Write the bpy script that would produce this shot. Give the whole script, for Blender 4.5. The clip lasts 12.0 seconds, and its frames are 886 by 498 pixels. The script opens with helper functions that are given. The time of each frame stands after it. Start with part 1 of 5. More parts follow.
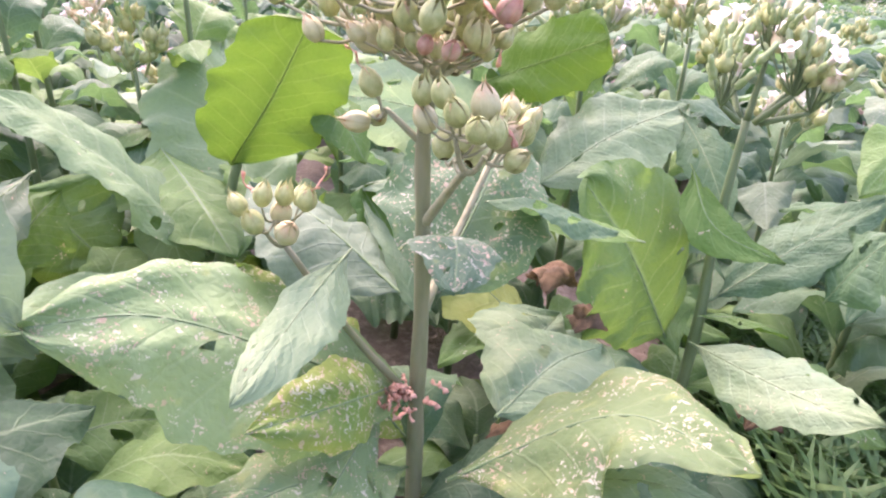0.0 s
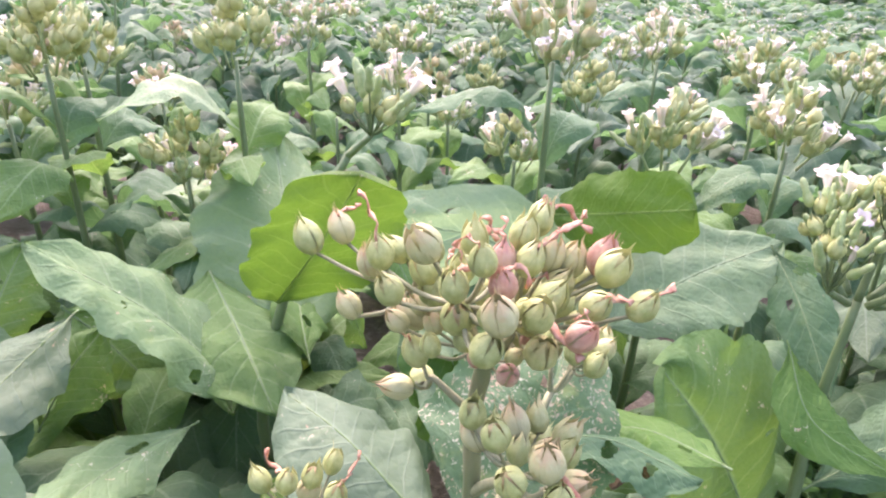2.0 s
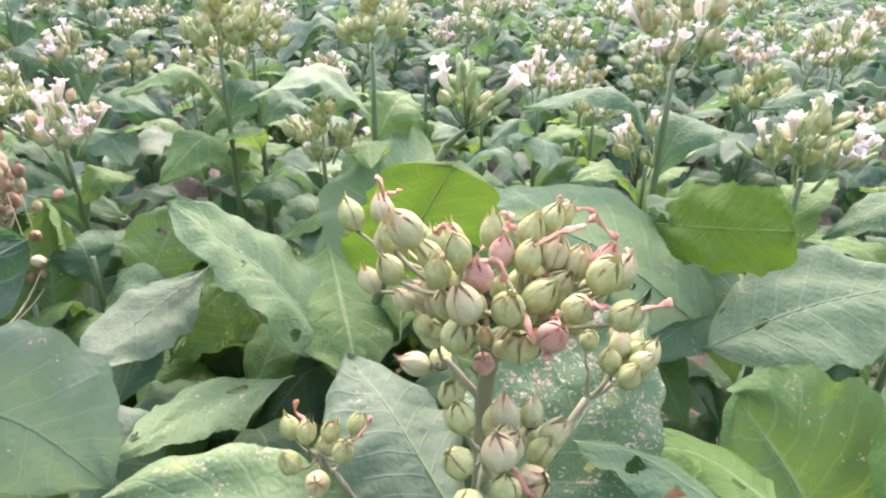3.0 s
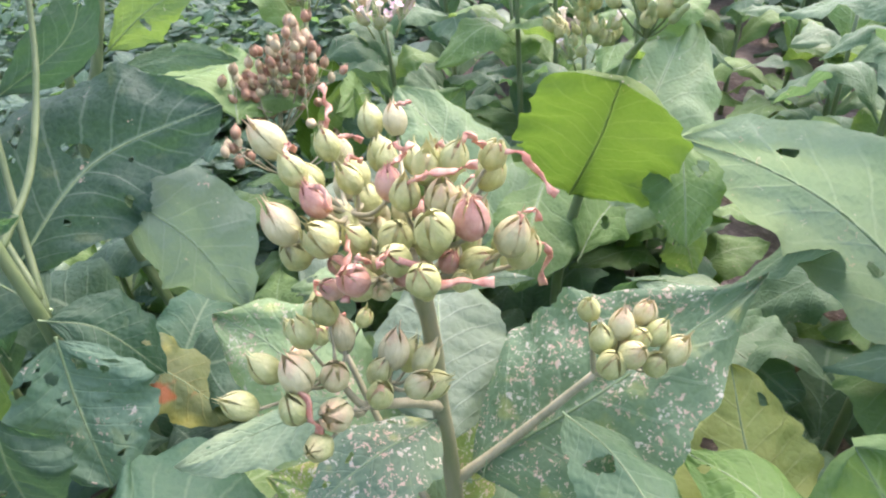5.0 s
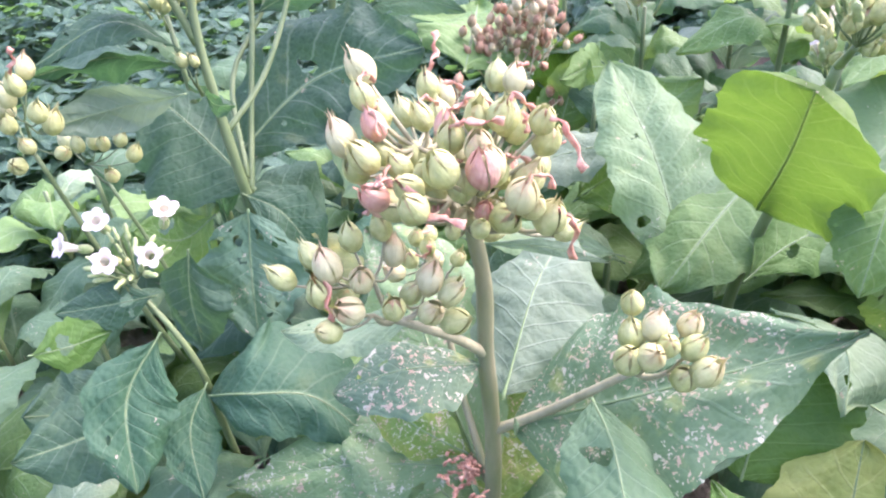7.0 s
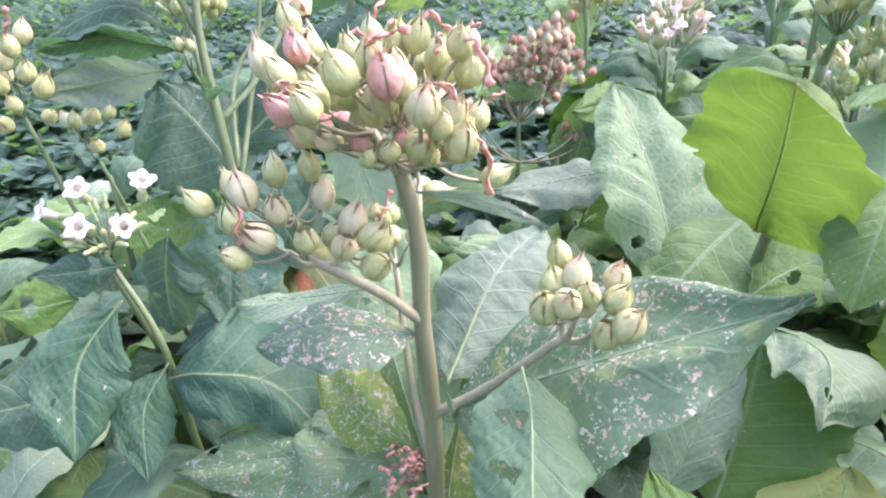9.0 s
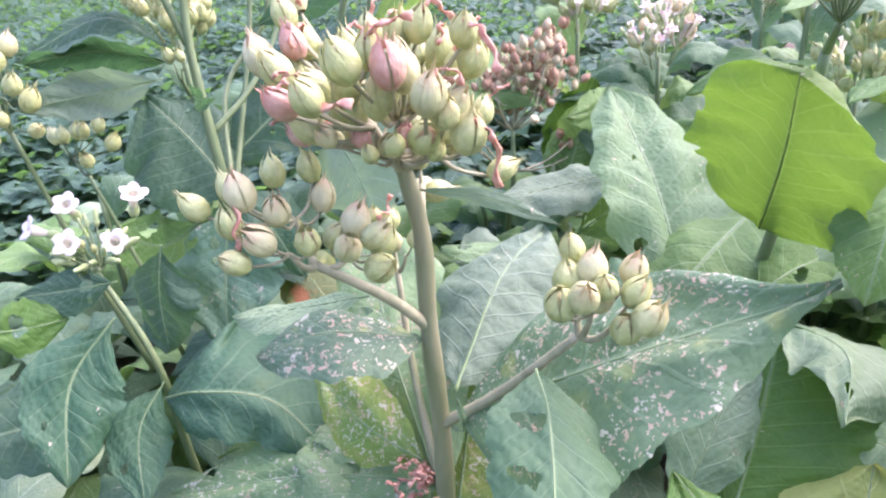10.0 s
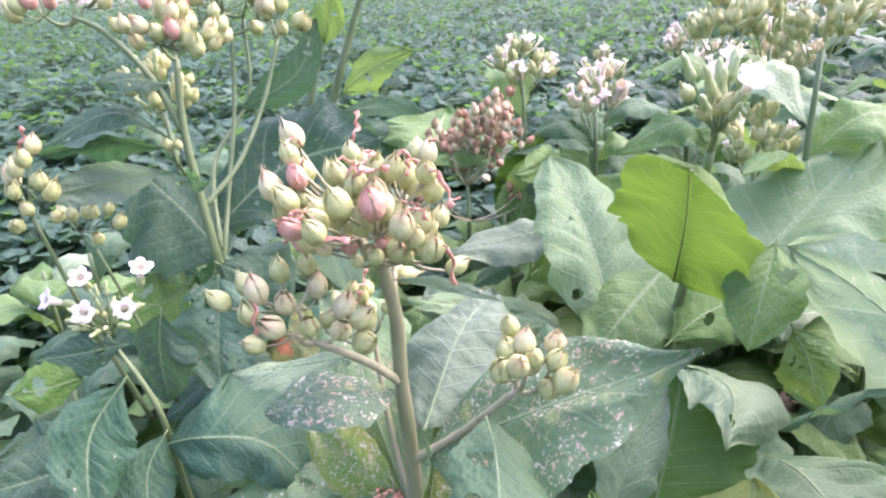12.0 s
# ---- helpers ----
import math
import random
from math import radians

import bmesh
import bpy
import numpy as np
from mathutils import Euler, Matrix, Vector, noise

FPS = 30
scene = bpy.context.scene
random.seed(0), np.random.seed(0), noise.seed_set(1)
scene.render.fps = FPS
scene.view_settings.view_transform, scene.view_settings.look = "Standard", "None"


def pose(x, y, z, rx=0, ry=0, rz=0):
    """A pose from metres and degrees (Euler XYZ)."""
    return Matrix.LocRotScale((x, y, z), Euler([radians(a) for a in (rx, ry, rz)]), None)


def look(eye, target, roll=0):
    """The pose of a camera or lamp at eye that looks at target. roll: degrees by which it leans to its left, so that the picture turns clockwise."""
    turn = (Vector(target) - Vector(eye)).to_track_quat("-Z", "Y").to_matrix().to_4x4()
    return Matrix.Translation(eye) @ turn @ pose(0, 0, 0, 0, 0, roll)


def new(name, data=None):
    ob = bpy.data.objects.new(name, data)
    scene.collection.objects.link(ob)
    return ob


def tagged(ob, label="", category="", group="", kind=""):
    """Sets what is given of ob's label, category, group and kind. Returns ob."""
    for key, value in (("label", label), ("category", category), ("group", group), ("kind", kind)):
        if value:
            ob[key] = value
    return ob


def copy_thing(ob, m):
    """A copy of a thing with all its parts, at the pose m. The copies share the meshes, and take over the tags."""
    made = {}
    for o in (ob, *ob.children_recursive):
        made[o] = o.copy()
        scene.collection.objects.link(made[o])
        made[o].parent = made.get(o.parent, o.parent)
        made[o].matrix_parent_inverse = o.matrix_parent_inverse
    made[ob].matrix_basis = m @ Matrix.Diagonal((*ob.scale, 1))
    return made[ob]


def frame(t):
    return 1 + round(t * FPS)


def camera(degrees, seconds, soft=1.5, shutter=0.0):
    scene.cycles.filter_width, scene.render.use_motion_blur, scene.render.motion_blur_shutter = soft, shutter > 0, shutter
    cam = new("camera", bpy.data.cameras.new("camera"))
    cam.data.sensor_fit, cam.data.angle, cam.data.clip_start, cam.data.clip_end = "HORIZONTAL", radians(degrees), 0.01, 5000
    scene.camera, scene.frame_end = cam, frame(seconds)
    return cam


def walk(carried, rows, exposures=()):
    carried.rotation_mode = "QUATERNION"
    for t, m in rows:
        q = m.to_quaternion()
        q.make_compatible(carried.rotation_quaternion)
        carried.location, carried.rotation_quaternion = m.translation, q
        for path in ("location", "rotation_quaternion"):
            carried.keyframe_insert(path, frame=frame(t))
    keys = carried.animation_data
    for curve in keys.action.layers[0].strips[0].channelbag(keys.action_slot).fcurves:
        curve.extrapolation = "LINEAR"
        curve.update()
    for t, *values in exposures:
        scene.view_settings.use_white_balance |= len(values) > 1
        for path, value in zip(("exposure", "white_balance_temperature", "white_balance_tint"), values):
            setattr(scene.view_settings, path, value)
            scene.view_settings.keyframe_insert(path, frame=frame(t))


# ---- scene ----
cam = camera(68.5, 12.0, soft=2.2)
EXPOSURES = [(0, 2.16, 6450, 43), (1.0, 2.13, 6430, 39), (1.5, 2.10, 6430, 37), (2.5, 1.83, 6450, 28), (4.5, 1.84, 6360, 30), (5.5, 1.86, 6080, 31), (6.5, 2.10, 5920, 36), (7, 2.20, 5850, 37), (8.8, 2.05, 5800, 39), (9.5, 2.05, 5800, 39), (12, 2.0, 5900, 41)]
PATH = [
    (0, (0.0519, -0.1273, 0.9657), (0.0573, 1.7108, 0.1775), 4.04),
    (0.5, (0.0469, -0.1044, 1.01), (0.0712, 1.7218, 0.1949), 4.52),
    (1, (0.0281, -0.0603, 1.0391), (0.0535, 1.7614, 0.214), 4.47),
    (1.5, (-0.0018, 0.0178, 1.0775), (0.0047, 1.8547, 0.2866), 4.56),
    (2, (0.0392, 0.029, 1.1284), (-0.1461, 1.8537, 0.3309), 3.74),
    (2.5, (0.0952, 0.0334, 1.1356), (-0.3333, 1.8019, 0.3057), 4.9),
    (2.7, (0.1138, 0.0233, 1.1362), (-0.4213, 1.7655, 0.3126), 4.65),
    (4.3, (0.2803, 0.186, 1.1611), (-0.8821, 1.4037, 0.0813), -2.97),
    (4.5, (0.2939, 0.201, 1.1546), (-0.9457, 1.3163, 0.0504), -2.94),
    (5, (0.356, 0.2626, 1.1489), (-1.1009, 1.044, 0.0234), -3.97),
    (5.5, (0.4189, 0.3105, 1.1688), (-1.1835, 0.7364, 0.0504), -4.53),
    (6, (0.4206, 0.3281, 1.1527), (-1.1599, 0.6304, -0.035), -4.53),
    (6.5, (0.4158, 0.3267, 1.1616), (-1.1572, 0.6049, -0.0417), -6.7),
    (7, (0.4338, 0.3846, 1.144), (-1.2033, 0.4161, -0.0045), -3.55),
    (7.2, (0.4496, 0.406, 1.1303), (-1.2119, 0.3832, 0.0172), -2.48),
    (8.8, (0.47, 0.4641, 1.0569), (-1.2757, 0.3291, 0.0904), -2.24),
    (9, (0.4658, 0.4681, 1.054), (-1.2878, 0.3623, 0.0982), -1.98),
    (9.5, (0.4596, 0.4627, 1.0462), (-1.2959, 0.3685, 0.0927), -3.2),
    (10, (0.4566, 0.4571, 1.0344), (-1.3235, 0.3755, 0.1265), -3.3),
    (10.5, (0.4641, 0.4628, 1.0281), (-1.3448, 0.4389, 0.1752), -3.68),
    (11, (0.4919, 0.4668, 1.045), (-1.3139, 0.4612, 0.1854), -3.05),
    (11.5, (0.5267, 0.4716, 1.0934), (-1.2791, 0.5135, 0.2346), -3.16),
    (12, (0.5545, 0.4568, 1.1395), (-1.2532, 0.5018, 0.285), -2.7),
]
walk(cam, [(t, look(eye, goal, roll)) for t, eye, goal, roll in PATH], EXPOSURES)

# ---- light ----
world = bpy.data.worlds.new("sky")
scene.world = world
world.use_nodes = True
wn = world.node_tree.nodes
sky = wn.new("ShaderNodeTexSky")
sky.sky_type, sky.sun_disc = "NISHITA", False
sky.sun_elevation, sky.sun_rotation = radians(52), radians(-25)
sky.air_density, sky.dust_density = 1.3, 5.0
wn["Background"].inputs["Strength"].default_value = 0.20
world.node_tree.links.new(sky.outputs[0], wn["Background"].inputs["Color"])
sun = new("sun", bpy.data.lights.new("sun", "SUN"))
sun.data.energy, sun.data.angle, sun.data.color = 1.1, radians(90), (1.0, 0.98, 0.95)
sun.matrix_world = look((-2.5, 4.5, 7.0), (0, 0, 0))

# ---- materials ----
def material(name):
    m = bpy.data.materials.new(name)
    m.use_nodes = True
    nt = m.node_tree
    nt.nodes.clear()
    return m, nt


class Graph:
    """Short writing for node trees."""

    def __init__(self, nt):
        self.nt = nt

    def node(self, kind, **sockets):
        n = self.nt.nodes.new(kind)
        for key, value in sockets.items():
            self.put(n.inputs[key.replace("_", " ")], value)
        return n

    def put(self, socket, value):
        if isinstance(value, bpy.types.NodeSocket):
            self.nt.links.new(value, socket)
        else:
            socket.default_value = value

    def math(self, op, a, b=0.0, c=0.0):
        n = self.nt.nodes.new("ShaderNodeMath")
        n.operation = op
        for s, v in zip(n.inputs, (a, b, c)):
            self.put(s, v)
        return n.outputs[0]

    def mix(self, f, a, b):
        n = self.nt.nodes.new("ShaderNodeMix")
        n.data_type = "RGBA"
        for s, v in zip((n.inputs[0], n.inputs[6], n.inputs[7]), (f, a, b)):
            self.put(s, v)
        return n.outputs[2]

    def noise(self, vec, scale, detail=3.0, rough=0.55):
        n = self.nt.nodes.new("ShaderNodeTexNoise")
        self.put(n.inputs["Vector"], vec)
        n.inputs["Scale"].default_value, n.inputs["Detail"].default_value, n.inputs["Roughness"].default_value = scale, detail, rough
        return n.outputs["Fac"]

    def ramp(self, x, low, high, a=0.0, b=1.0):
        n = self.nt.nodes.new("ShaderNodeMapRange")
        n.interpolation_type = "SMOOTHSTEP"
        for s, v in zip(n.inputs, (x, low, high, a, b)):
            self.put(s, v)
        return n.outputs[0]

    def bump(self, height, strength, distance=0.002):
        n = self.nt.nodes.new("ShaderNodeBump")
        n.inputs["Strength"].default_value, n.inputs["Distance"].default_value = strength, distance
        self.put(n.inputs["Height"], height)
        return n.outputs[0]


def rgb(r, g, b):
    return (r, g, b, 1.0)


def leaf_material(name, low, high, vein, through_light, spots=0.0, rough=0.58, yellow=0.0, veins=9.0, burn=0.0):
    m, nt = material(name)
    g = Graph(nt)
    uv = nt.nodes.new("ShaderNodeTexCoord")
    sep = g.node("ShaderNodeSeparateXYZ", Vector=uv.outputs["UV"])
    info = nt.nodes.new("ShaderNodeObjectInfo")
    shift = g.node("ShaderNodeVectorMath")
    shift.operation = "ADD"
    g.put(shift.inputs[0], uv.outputs["Object"])
    far = g.node("ShaderNodeCombineXYZ", X=g.math("MULTIPLY", info.outputs["Random"], 31.0), Y=g.math("MULTIPLY", info.outputs["Random"], 17.0))
    g.put(shift.inputs[1], far.outputs[0])
    place = shift.outputs[0]
    across = g.math("ABSOLUTE", g.math("SUBTRACT", g.math("MULTIPLY", sep.outputs[1], 2.0), 1.0))
    wob = g.math("MULTIPLY", g.math("SUBTRACT", g.noise(place, 14.0), 0.5), 0.035)
    along = g.math("ADD", g.math("SUBTRACT", sep.outputs[0], g.math("MULTIPLY", g.math("POWER", across, 0.85), 0.2)), wob)
    cell = g.math("FRACT", g.math("MULTIPLY", along, veins))
    gap = g.math("MINIMUM", cell, g.math("SUBTRACT", 1.0, cell))
    side_vein = g.math("MULTIPLY", g.ramp(gap, 0.02, 0.075, 1.0, 0.0), g.ramp(across, 0.55, 1.0, 0.75, 0.0))
    mid = g.ramp(across, 0.012, 0.05, 1.0, 0.0)
    net = g.node("ShaderNodeTexVoronoi", Vector=place)
    net.feature = "DISTANCE_TO_EDGE"
    net.inputs["Scale"].default_value = 95.0
    mesh_vein = g.ramp(net.outputs["Distance"], 0.0, 0.09, 1.0, 0.0)
    tone = g.ramp(g.noise(place, 9.0, 4.0), 0.3, 0.7)
    tone = g.math("ADD", g.math("MULTIPLY", tone, 0.7), g.math("MULTIPLY", info.outputs["Random"], 0.3))
    col = g.mix(tone, low, high)
    grain = g.noise(place, 160.0, 2.0)
    col = g.mix(g.ramp(grain, 0.35, 0.75, 0.0, 0.10), col, vein)
    col = g.mix(g.math("MULTIPLY", mesh_vein, 0.07), col, vein)
    col = g.mix(g.math("MULTIPLY", side_vein, 0.40), col, vein)
    col = g.mix(g.math("MULTIPLY", mid, 0.65), col, vein)
    if yellow:
        patch = g.ramp(g.math("ADD", g.noise(place, 12.0, 3.0), g.math("MULTIPLY", across, 0.12)), 0.5, 0.72, 0.0, yellow)
        col = g.mix(patch, col, rgb(0.42, 0.40, 0.07))
    if burn:
        patch = g.ramp(g.noise(place, 16.0, 3.0), 0.56, 0.62, 0.0, burn)
        col = g.mix(patch, col, rgb(0.24, 0.085, 0.032))
    if spots:
        coarse = g.noise(place, 20.0, 3.0)
        warp = g.node("ShaderNodeTexNoise", Vector=place)
        warp.inputs["Scale"].default_value, warp.inputs["Detail"].default_value = 150.0, 3.0
        push = g.node("ShaderNodeVectorMath")
        push.operation = "MULTIPLY_ADD"
        g.put(push.inputs[0], warp.outputs["Color"])
        push.inputs[1].default_value = (0.023, 0.023, 0.023)
        g.put(push.inputs[2], place)
        hits = []
        for size, reach in ((95.0, 0.30), (165.0, 0.33)):
            fleck = g.node("ShaderNodeTexVoronoi", Vector=push.outputs[0])
            fleck.inputs["Scale"].default_value = size
            pick = g.node("ShaderNodeSeparateColor", Color=fleck.outputs["Color"])
            chance = g.math("ADD", pick.outputs[0], g.math("MULTIPLY", g.math("SUBTRACT", coarse, 0.5), 3.4))
            wide = g.math("MULTIPLY", g.ramp(chance, 1.32 - 0.75 * spots, 1.72 - 0.75 * spots), reach)
            hits.append(g.ramp(g.math("SUBTRACT", wide, fleck.outputs["Distance"]), 0.0, 0.05))
        hit = g.math("MAXIMUM", hits[0], hits[1])
        scar = g.mix(g.ramp(g.noise(place, 48.0), 0.40, 0.58), rgb(0.55, 0.53, 0.40), rgb(0.52, 0.37, 0.27))
        col = g.mix(g.math("MULTIPLY", hit, 0.92), col, scar)
        col = g.mix(g.ramp(g.noise(place, 30.0, 3.0), 0.58, 0.75, 0.0, 0.35 * spots), col, rgb(0.36, 0.40, 0.12))
    relief = g.math("ADD", g.math("MULTIPLY", g.noise(place, 120.0, 3.0), 0.5), g.math("MULTIPLY", net.outputs["Distance"], 1.2))
    relief = g.math("SUBTRACT", relief, g.math("MULTIPLY", side_vein, 0.6))
    pucker = g.node("ShaderNodeTexVoronoi", Vector=place)
    pucker.feature = "SMOOTH_F1"
    pucker.inputs["Scale"].default_value = 58.0
    relief = g.math("SUBTRACT", relief, g.math("MULTIPLY", pucker.outputs["Distance"], 0.9))
    relief = g.math("ADD", relief, g.math("MULTIPLY", g.noise(place, 42.0, 2.0), 2.6))
    bump = g.bump(relief, 0.6, 0.0017)
    skin = g.node("ShaderNodeBsdfPrincipled", Base_Color=col, Roughness=g.ramp(grain, 0.3, 0.8, rough - 0.06, rough + 0.14), Normal=bump)
    skin.inputs["Specular IOR Level"].default_value = 0.24
    glow = g.node("ShaderNodeBsdfTranslucent", Color=g.mix(0.55, col, through_light), Normal=bump)
    both = g.node("ShaderNodeMixShader", Fac=0.38)
    nt.links.new(skin.outputs[0], both.inputs[1])
    nt.links.new(glow.outputs[0], both.inputs[2])
    nt.links.new(both.outputs[0], g.node("ShaderNodeOutputMaterial").inputs[0])
    return m


def plain_material(name, low, high, scale=60.0, rough=0.55, translucent=0.0, tint=None, relief=0.3, streak=(1, 1, 1), metal=0.0):
    m, nt = material(name)
    g = Graph(nt)
    tc = nt.nodes.new("ShaderNodeTexCoord")
    info = nt.nodes.new("ShaderNodeObjectInfo")
    stretch = g.node("ShaderNodeMapping", Vector=tc.outputs["Object"])
    stretch.inputs["Scale"].default_value = streak
    where = stretch.outputs[0]
    col = g.mix(g.ramp(g.noise(where, scale, 4.0), 0.3, 0.7), low, high)
    col = g.mix(g.ramp(g.noise(where, scale * 6, 2.0), 0.4, 0.8, 0.0, 0.25), col, high)
    if tint:
        col = g.mix(g.ramp(info.outputs["Random"], 0.45, 1.0, 0.0, 0.75), col, tint)
    bump = g.bump(g.noise(where, scale * 5, 3.0), relief, 0.001)
    skin = g.node("ShaderNodeBsdfPrincipled", Base_Color=col, Roughness=rough, Normal=bump)
    out = skin.outputs[0]
    if translucent:
        glow = g.node("ShaderNodeBsdfTranslucent", Color=col)
        both = g.node("ShaderNodeMixShader", Fac=translucent)
        nt.links.new(out, both.inputs[1])
        nt.links.new(glow.outputs[0], both.inputs[2])
        out = both.outputs[0]
    nt.links.new(out, g.node("ShaderNodeOutputMaterial").inputs[0])
    return m


def pod_material(name, low, high, tint, tip):
    """Ribbed skin that turns pinkish towards the tip, some pods more than others."""
    m, nt = material(name)
    g = Graph(nt)
    tc = nt.nodes.new("ShaderNodeTexCoord")
    info = nt.nodes.new("ShaderNodeObjectInfo")
    where = tc.outputs["Object"]
    height = g.node("ShaderNodeSeparateXYZ", Vector=where).outputs[2]
    stretch = g.node("ShaderNodeMapping", Vector=where)
    stretch.inputs["Scale"].default_value = (1.0, 1.0, 0.22)
    lines = g.noise(stretch.outputs[0], 420.0, 3.0)
    col = g.mix(g.ramp(g.noise(where, 110.0, 3.0), 0.3, 0.7), low, high)
    col = g.mix(g.ramp(lines, 0.42, 0.64, 0.0, 0.45), col, low)
    col = g.mix(g.ramp(info.outputs["Random"], 0.6, 1.0, 0.0, 0.7), col, tint)
    reach = g.math("ADD", g.math("MULTIPLY", height, 48.0), g.math("MULTIPLY", g.math("SUBTRACT", g.noise(where, 170.0, 3.0), 0.5), 0.9))
    amount = g.ramp(info.outputs["Random"], 0.5, 1.0, 0.08, 0.55)
    col = g.mix(g.math("MULTIPLY", g.ramp(reach, 0.85, 1.30), amount), col, tip)
    crease = g.math("ADD", lines, g.math("MULTIPLY", g.noise(where, 260.0, 3.0), 0.6))
    bump = g.bump(crease, 0.5, 0.0018)
    skin = g.node("ShaderNodeBsdfPrincipled", Base_Color=col, Roughness=0.5, Normal=bump)
    glow = g.node("ShaderNodeBsdfTranslucent", Color=col)
    both = g.node("ShaderNodeMixShader", Fac=0.12)
    nt.links.new(skin.outputs[0], both.inputs[1])
    nt.links.new(glow.outputs[0], both.inputs[2])
    nt.links.new(both.outputs[0], g.node("ShaderNodeOutputMaterial").inputs[0])
    return m


LEAF = {
    "green": leaf_material("green_leaf", rgb(0.085, 0.165, 0.050), rgb(0.145, 0.245, 0.080), rgb(0.27, 0.37, 0.18), rgb(0.27, 0.45, 0.05), spots=0.3),
    "blue": leaf_material("grey_green_leaf", rgb(0.068, 0.138, 0.069), rgb(0.122, 0.200, 0.105), rgb(0.22, 0.31, 0.19), rgb(0.16, 0.32, 0.08), spots=0.3),
    "bluespot": leaf_material("blue_spotted_leaf", rgb(0.082, 0.155, 0.077), rgb(0.149, 0.225, 0.125), rgb(0.26, 0.35, 0.22), rgb(0.18, 0.32, 0.10), spots=1.5),
    "greenspot": leaf_material("green_spotted_leaf", rgb(0.095, 0.185, 0.045), rgb(0.185, 0.285, 0.080), rgb(0.30, 0.38, 0.16), rgb(0.26, 0.42, 0.05), spots=1.75, yellow=0.3),
    "olivespot": leaf_material("olive_spotted_leaf", rgb(0.095, 0.160, 0.060), rgb(0.170, 0.240, 0.110), rgb(0.25, 0.32, 0.16), rgb(0.26, 0.38, 0.08), spots=1.3, yellow=0.08),
    "rich": leaf_material("rich_green_leaf", rgb(0.060, 0.140, 0.030), rgb(0.105, 0.195, 0.050), rgb(0.20, 0.30, 0.11), rgb(0.20, 0.38, 0.03), spots=0.15),
    # Dark green made darker still: the base colour holds deep shade between leaves.
    "dark": leaf_material("dark_shade_leaf", rgb(0.030, 0.075, 0.041), rgb(0.060, 0.113, 0.068), rgb(0.20, 0.28, 0.17), rgb(0.10, 0.26, 0.05)),
    "greyblue": leaf_material("grey_blue_leaf", rgb(0.134, 0.195, 0.120), rgb(0.196, 0.258, 0.165), rgb(0.280, 0.350, 0.250), rgb(0.14, 0.26, 0.10), spots=0.2),
    # The whitish mint base colour includes the leaf's sky sheen.
    "pale": leaf_material("pale_sheen_leaf", rgb(0.165, 0.260, 0.135), rgb(0.270, 0.355, 0.210), rgb(0.42, 0.50, 0.33), rgb(0.31, 0.47, 0.24), rough=0.52, yellow=0.04, spots=0.45),
    "bright": leaf_material("bright_leaf", rgb(0.066, 0.141, 0.019), rgb(0.097, 0.176, 0.029), rgb(0.180, 0.270, 0.080), rgb(0.110, 0.215, 0.014), veins=10.0, spots=0.1),
    "yellow": leaf_material("yellowing_leaf", rgb(0.250, 0.324, 0.088), rgb(0.400, 0.432, 0.138), rgb(0.44, 0.47, 0.20), rgb(0.45, 0.50, 0.10), yellow=0.22),
    "spot": leaf_material("spotted_leaf", rgb(0.135, 0.236, 0.099), rgb(0.246, 0.351, 0.166), rgb(0.310, 0.400, 0.220), rgb(0.26, 0.40, 0.08), spots=1.25),
    "orange": leaf_material("withering_leaf", rgb(0.055, 0.105, 0.05), rgb(0.12, 0.15, 0.05), rgb(0.28, 0.26, 0.10), rgb(0.30, 0.24, 0.03), yellow=0.45, burn=0.95),
}
LEAF["soft"] = leaf_material("soft_green_leaf", rgb(0.118, 0.205, 0.092), rgb(0.190, 0.285, 0.145), rgb(0.32, 0.40, 0.23), rgb(0.28, 0.44, 0.09), spots=0.45)
LEAF["scarred"] = leaf_material("scarred_leaf", rgb(0.072, 0.135, 0.076), rgb(0.124, 0.190, 0.112), rgb(0.24, 0.32, 0.21), rgb(0.16, 0.28, 0.09), spots=1.75)
LEAF["eaten"] = leaf_material("grey_eaten_leaf", rgb(0.072, 0.147, 0.088), rgb(0.120, 0.211, 0.132), rgb(0.20, 0.29, 0.17), rgb(0.14, 0.30, 0.07), spots=0.6)
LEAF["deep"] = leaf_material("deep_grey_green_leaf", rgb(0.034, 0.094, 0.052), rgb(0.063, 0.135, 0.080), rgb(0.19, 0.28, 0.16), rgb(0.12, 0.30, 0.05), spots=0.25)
# Base colour lowered to carry the shade on the left-hand plant.
LEAF["holes"] = leaf_material("shaded_eaten_leaf", rgb(0.021, 0.055, 0.036), rgb(0.041, 0.083, 0.057), rgb(0.22, 0.30, 0.20), rgb(0.12, 0.28, 0.06), spots=0.35)
DRY = plain_material("dry_leaf", rgb(0.080, 0.050, 0.024), rgb(0.190, 0.115, 0.058), 60.0, 0.8, 0.1, relief=1.0)
THINRIB = leaf_material("thin_leaf_rib", rgb(0.18, 0.27, 0.06), rgb(0.22, 0.31, 0.09), rgb(0.26, 0.36, 0.14), rgb(0.34, 0.52, 0.12))
RIB = plain_material("leaf_rib", rgb(0.115, 0.190, 0.070), rgb(0.175, 0.250, 0.105), 60.0, 0.5)
STEM = plain_material("green_stem", rgb(0.085, 0.132, 0.046), rgb(0.142, 0.190, 0.078), 45.0, 0.55, relief=0.5, streak=(1, 1, 0.25))
MAINSTEM = plain_material("old_stem", rgb(0.135, 0.158, 0.066), rgb(0.215, 0.205, 0.110), 45.0, 0.55, relief=0.5, streak=(1, 1, 0.25))
